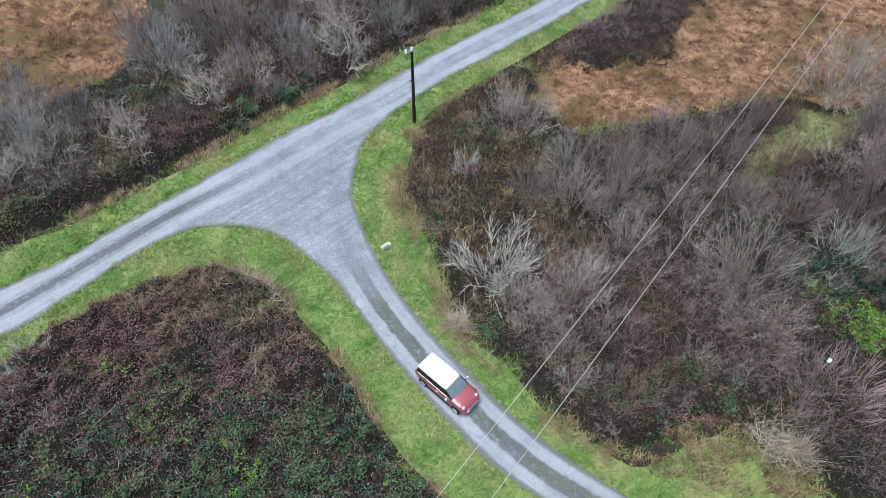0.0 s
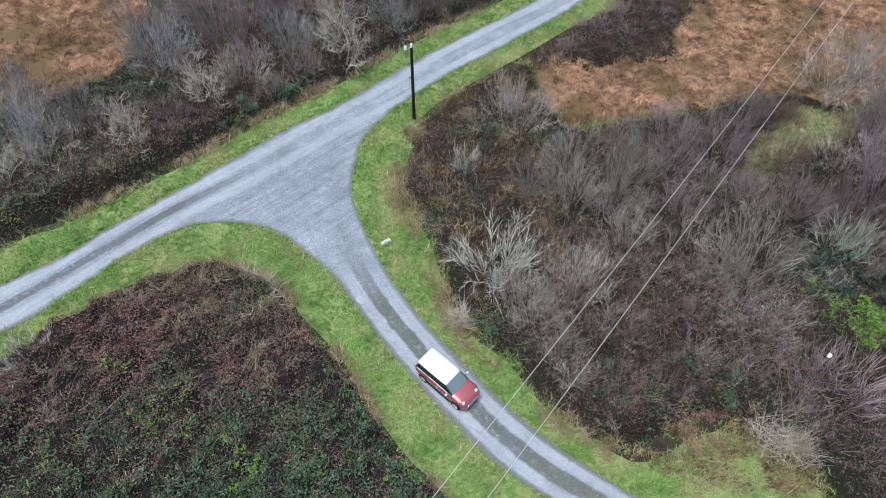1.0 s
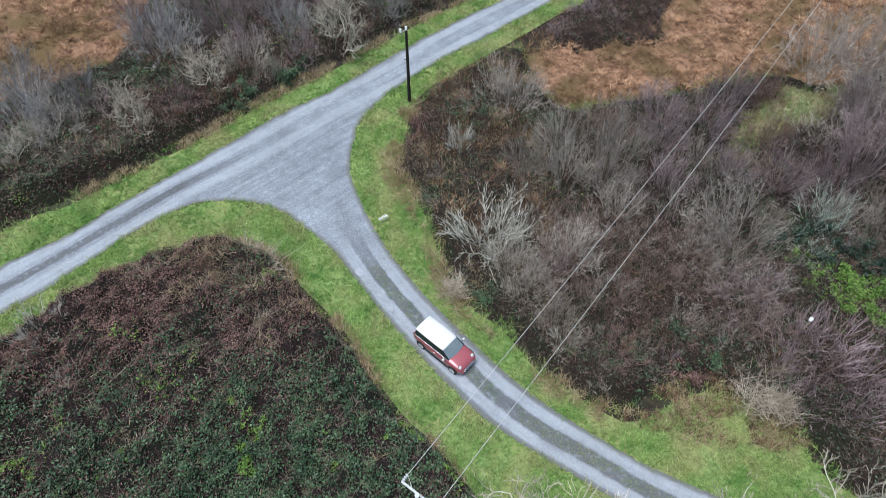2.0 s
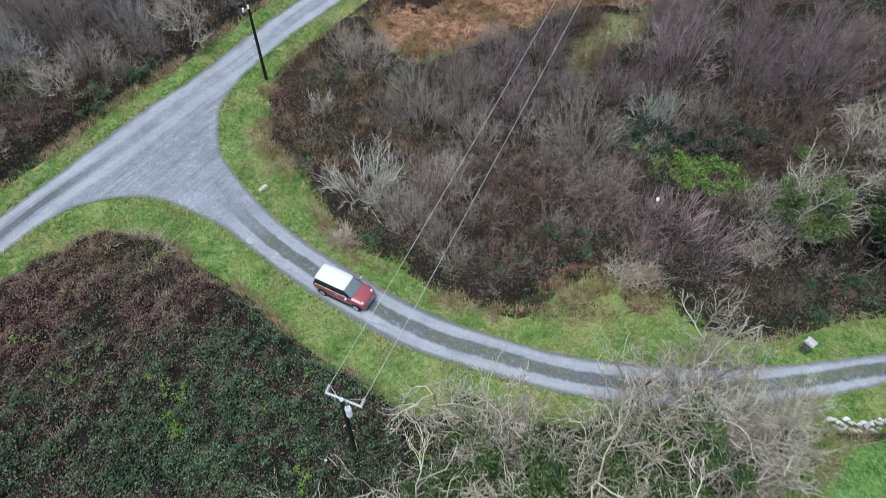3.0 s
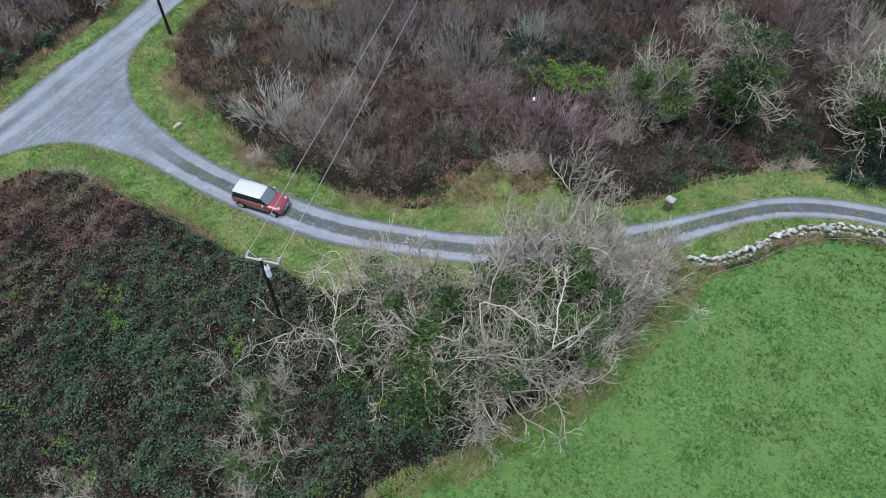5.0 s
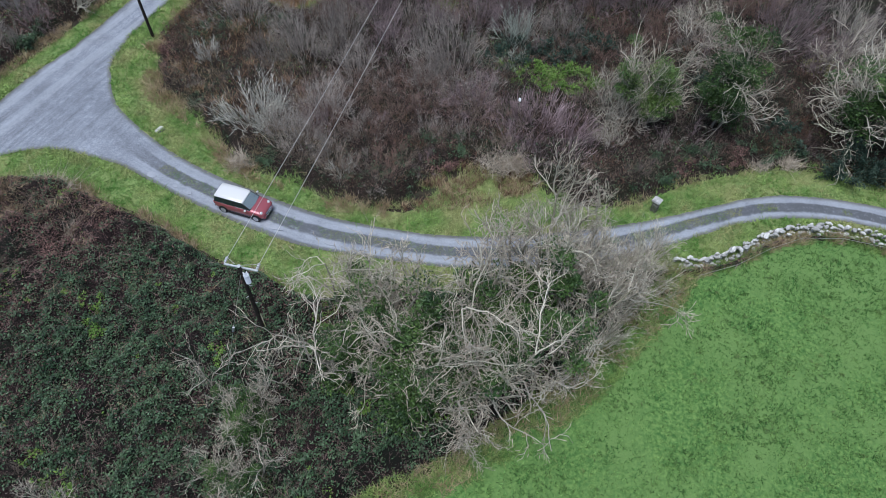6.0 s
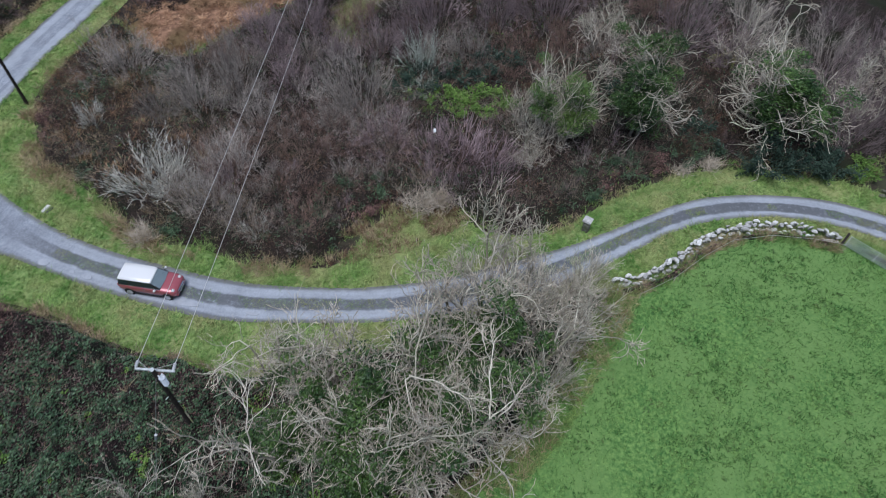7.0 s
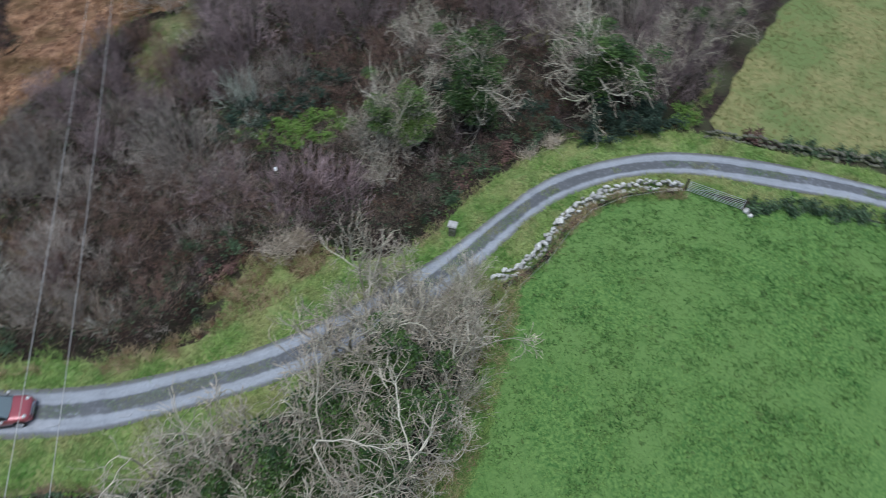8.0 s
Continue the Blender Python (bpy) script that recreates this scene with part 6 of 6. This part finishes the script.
def loft(sections, material, name, parent, label="", shade=True, subdiv=0):
    """A closed skin over rings of equally many points."""
    bm = bmesh.new()
    rings = [[bm.verts.new(p) for p in ring] for ring in sections]
    for a, b in zip(rings[:-1], rings[1:]):
        for k in range(len(a)):
            bm.faces.new((a[k], a[(k + 1) % len(a)], b[(k + 1) % len(a)], b[k]))
    bm.faces.new(rings[0][::-1]), bm.faces.new(rings[-1])
    bmesh.ops.recalc_face_normals(bm, faces=bm.faces[:])
    ob = part(name, bm, material, parent, label, shade)
    if subdiv:
        md = ob.modifiers.new("round", "SUBSURF")
        md.levels = md.render_levels = subdiv
    return ob


def ring_at(x, half, low, high, round_top=0.12, tuck=0.06):
    """One cross-section of the body, from the sill round over the shoulder."""
    h = high - low
    side = [(half - tuck, low), (half, low + 0.30 * h), (half, low + 0.62 * h), (half - 0.02, low + 0.84 * h), (half - round_top, high - 0.015), (half * 0.5, high)]
    right = [(x, -a, z) for a, z in side]
    left = [(x, a, z) for a, z in side[::-1]]
    return right + left


def car():
    top = new("car")
    # x runs forward, the origin lies on the ground below the middle
    body = [(-1.96, 0.70, 0.36, 0.86), (-1.90, 0.79, 0.27, 0.95), (-1.55, 0.835, 0.22, 0.98), (-0.6, 0.84, 0.20, 0.96), (0.45, 0.84, 0.20, 0.94), (0.95, 0.835, 0.21, 0.92), (1.45, 0.82, 0.22, 0.86), (1.80, 0.76, 0.25, 0.78), (1.93, 0.64, 0.32, 0.66)]
    loft([ring_at(*s) for s in body], M_RED_PAINT, "body", top, "dark red painted body", True, 1)
    # cabin: dark glass all round under a white roof

    def cabin(front0, front1, rear0, rear1, w0, w1, z0, z1):
        return [[(rear0, -w0, z0), (front0, -w0, z0), (front0 + 0.06, 0, z0), (front0, w0, z0), (rear0, w0, z0)], [(rear1, -w1, z1), (front1, -w1, z1), (front1 + 0.05, 0, z1), (front1, w1, z1), (rear1, w1, z1)]]

    loft(cabin(0.90, 0.26, -1.88, -1.78, 0.74, 0.645, 0.90, 1.36), M_BLACKTRIM, "cabin_frame", top, "black window pillars", False)

    def pane(name, corners, label="", material=None):
        bm = bmesh.new()
        vs = [bm.verts.new(c) for c in corners]
        f = bm.faces.new(vs)
        bmesh.ops.solidify(bm, geom=[f], thickness=0.01)
        part(name, bm, material or M_GLASS, top, label)

    pane("windscreen", [(0.90, -0.66, 0.945), (0.965, 0.0, 0.945), (0.33, 0.0, 1.352), (0.305, -0.60, 1.335)], "windscreen coloured pale for the sky mirrored in it", M_SCREEN)
    pane("windscreen", [(0.965, 0.0, 0.945), (0.90, 0.66, 0.945), (0.305, 0.60, 1.335), (0.33, 0.0, 1.352)], "windscreen coloured pale for the sky mirrored in it", M_SCREEN)
    for s in (-1, 1):
        def side(x, z):
            return (x, s * (0.748 - 0.095 * (z - 0.90) / 0.46 + 0.004), z)
        pane("side_window", [side(0.72, 0.965), side(-0.28, 0.965), side(-0.28, 1.325), side(0.24, 1.325)])
        pane("side_window", [side(-0.36, 0.965), side(-1.08, 0.965), side(-1.08, 1.325), side(-0.36, 1.325)])
        pane("side_window", [side(-1.16, 0.965), side(-1.80, 0.965), side(-1.72, 1.325), side(-1.16, 1.325)])
        # mirror on a short arm, door handle, sill
        m = part("wing_mirror", box_bm(0.58, 0.72, *sorted((s * 0.86, s * 1.03)), 0.96, 1.10, 0.035), M_WHITE_PAINT, top, "white wing mirror cap", True)
        part("arm", box_bm(0.62, 0.67, *sorted((s * 0.76, s * 0.88)), 0.97, 1.00), M_BLACKTRIM, m)
        part("door_handle", box_bm(-0.22, -0.06, *sorted((s * 0.838, s * 0.868)), 0.80, 0.83, 0.008), M_CHROME, top)
        part("sill", box_bm(-0.85, 0.85, *sorted((s * 0.79, s * 0.852)), 0.18, 0.27, 0.012), M_BLACKTRIM, top)
        part("belt_trim", box_bm(-1.84, 0.86, *sorted((s * 0.742, s * 0.772)), 0.925, 0.945), M_CHROME, top)
        # lamps
        bm = bmesh.new()
        bmesh.ops.create_uvsphere(bm, u_segments=16, v_segments=10, radius=0.125)
        bm.transform(Matrix.Translation((1.66, s * 0.56, 0.755)) @ Matrix.Rotation(radians(-28), 4, "Y") @ Matrix.Diagonal((0.8, 0.95, 1.05, 1)))
        lamp = part("headlight", bm, M_LAMP, top, "round clear headlight", True)
        bm = bmesh.new()
        bmesh.ops.create_cone(bm, cap_ends=True, segments=20, radius1=0.138, radius2=0.138, depth=0.05)
        bm.transform(Matrix.Translation((1.655, s * 0.56, 0.745)) @ Matrix.Rotation(radians(62), 4, "Y"))
        part("rim", bm, M_CHROME, lamp)
        part("tail_lamp", box_bm(-1.965, -1.90, *sorted((s * 0.60, s * 0.73)), 0.62, 0.86, 0.015), M_TAIL, top)
        part("fog_lamp", box_bm(1.83, 1.90, *sorted((s * 0.44, s * 0.56)), 0.36, 0.46, 0.02), M_LAMP, top)
        for x in (-1.22, 1.30):
            wheel = new("wheel")
            wheel.parent = top
            wheel.matrix_local = pose(x, s * 0.775, 0.305, 90, 0, 0)
            bm = bmesh.new()
            bmesh.ops.create_cone(bm, cap_ends=True, segments=28, radius1=0.305, radius2=0.305, depth=0.19)
            bmesh.ops.bevel(bm, geom=[e for e in bm.edges if len(e.link_faces) == 2 and e.calc_face_angle(0) > 1], offset=0.035, segments=2, affect="EDGES")
            part("tyre", bm, M_TYRE, wheel, "", True)
            bm = bmesh.new()
            bmesh.ops.create_cone(bm, cap_ends=True, segments=24, radius1=0.205, radius2=0.205, depth=0.205)
            for k in range(5):
                g = bmesh.ops.create_cube(bm, size=1.0, matrix=Matrix.Rotation(k * 2 * math.pi / 5, 4, "Z") @ Matrix.Translation((0.10, 0, 0)) @ Matrix.Diagonal((0.19, 0.05, 0.222, 1)))
            part("rim", bm, M_ALLOY, wheel, "silver alloy rim")
            bm = bmesh.new()
            bmesh.ops.create_cone(bm, cap_ends=True, segments=28, radius1=0.345, radius2=0.345, depth=0.05)
            bm.transform(Matrix.Translation((x, s * 0.826, 0.33)) @ Matrix.Rotation(radians(90), 4, "X"))
            part("wheel_arch", bm, M_BLACKTRIM, top)
    # roof, bonnet line, bumpers, grille
    roof = [[(x, -w, z), (x, -w * 0.96, z + e), (x, -w * 0.5, z + e + 0.035), (x, w * 0.5, z + e + 0.035), (x, w * 0.96, z + e), (x, w, z)] for x, w, z, e in ((-1.86, 0.60, 1.335, 0.02), (-1.80, 0.655, 1.345, 0.035), (-0.8, 0.67, 1.365, 0.045), (0.1, 0.66, 1.355, 0.04), (0.30, 0.635, 1.335, 0.03), (0.36, 0.58, 1.325, 0.015))]
    loft(roof, M_WHITE_PAINT, "roof", top, "white painted roof", True)
    part("front_bumper", box_bm(1.74, 1.955, -0.66, 0.66, 0.30, 0.44, 0.05), M_RED_PAINT, top)
    part("bumper_strip", box_bm(1.93, 1.97, -0.56, 0.56, 0.455, 0.51, 0.012), M_CHROME, top)
    part("grille", box_bm(1.84, 1.945, -0.40, 0.40, 0.53, 0.64, 0.02), M_CHROME, top, "chrome grille")
    part("rear_bumper", box_bm(-1.98, -1.84, -0.72, 0.72, 0.30, 0.46, 0.04), M_BLACKTRIM, top)
    pl = part("number_plate", box_bm(1.955, 1.975, -0.26, 0.26, 0.34, 0.45), M_PLATE, top, "pale number plate")
    part("plate_bar", box_bm(1.974, 1.978, -0.20, 0.20, 0.37, 0.42), M_PLATEBAR, pl)
    pane("rear_window", [(-1.885, -0.60, 0.98), (-1.885, 0.60, 0.98), (-1.80, 0.56, 1.31), (-1.80, -0.56, 1.31)])
    for k in (-0.25, 0.25):
        part("wiper", box_bm(0.62 + k * 0.1, 0.66 + k * 0.1, k - 0.28, k + 0.22, 1.085, 1.105), M_BLACKTRIM, top)
    x, y = 0.42, 18.25
    top.matrix_world = pose(x, y, gz(x, y) + 0.055, 0, 0, -42) @ pose(0, 0, 0, 0, 2.3, 0)
    tagged(top, "dark red estate hatchback with a white roof, on the lane", "car")


car()
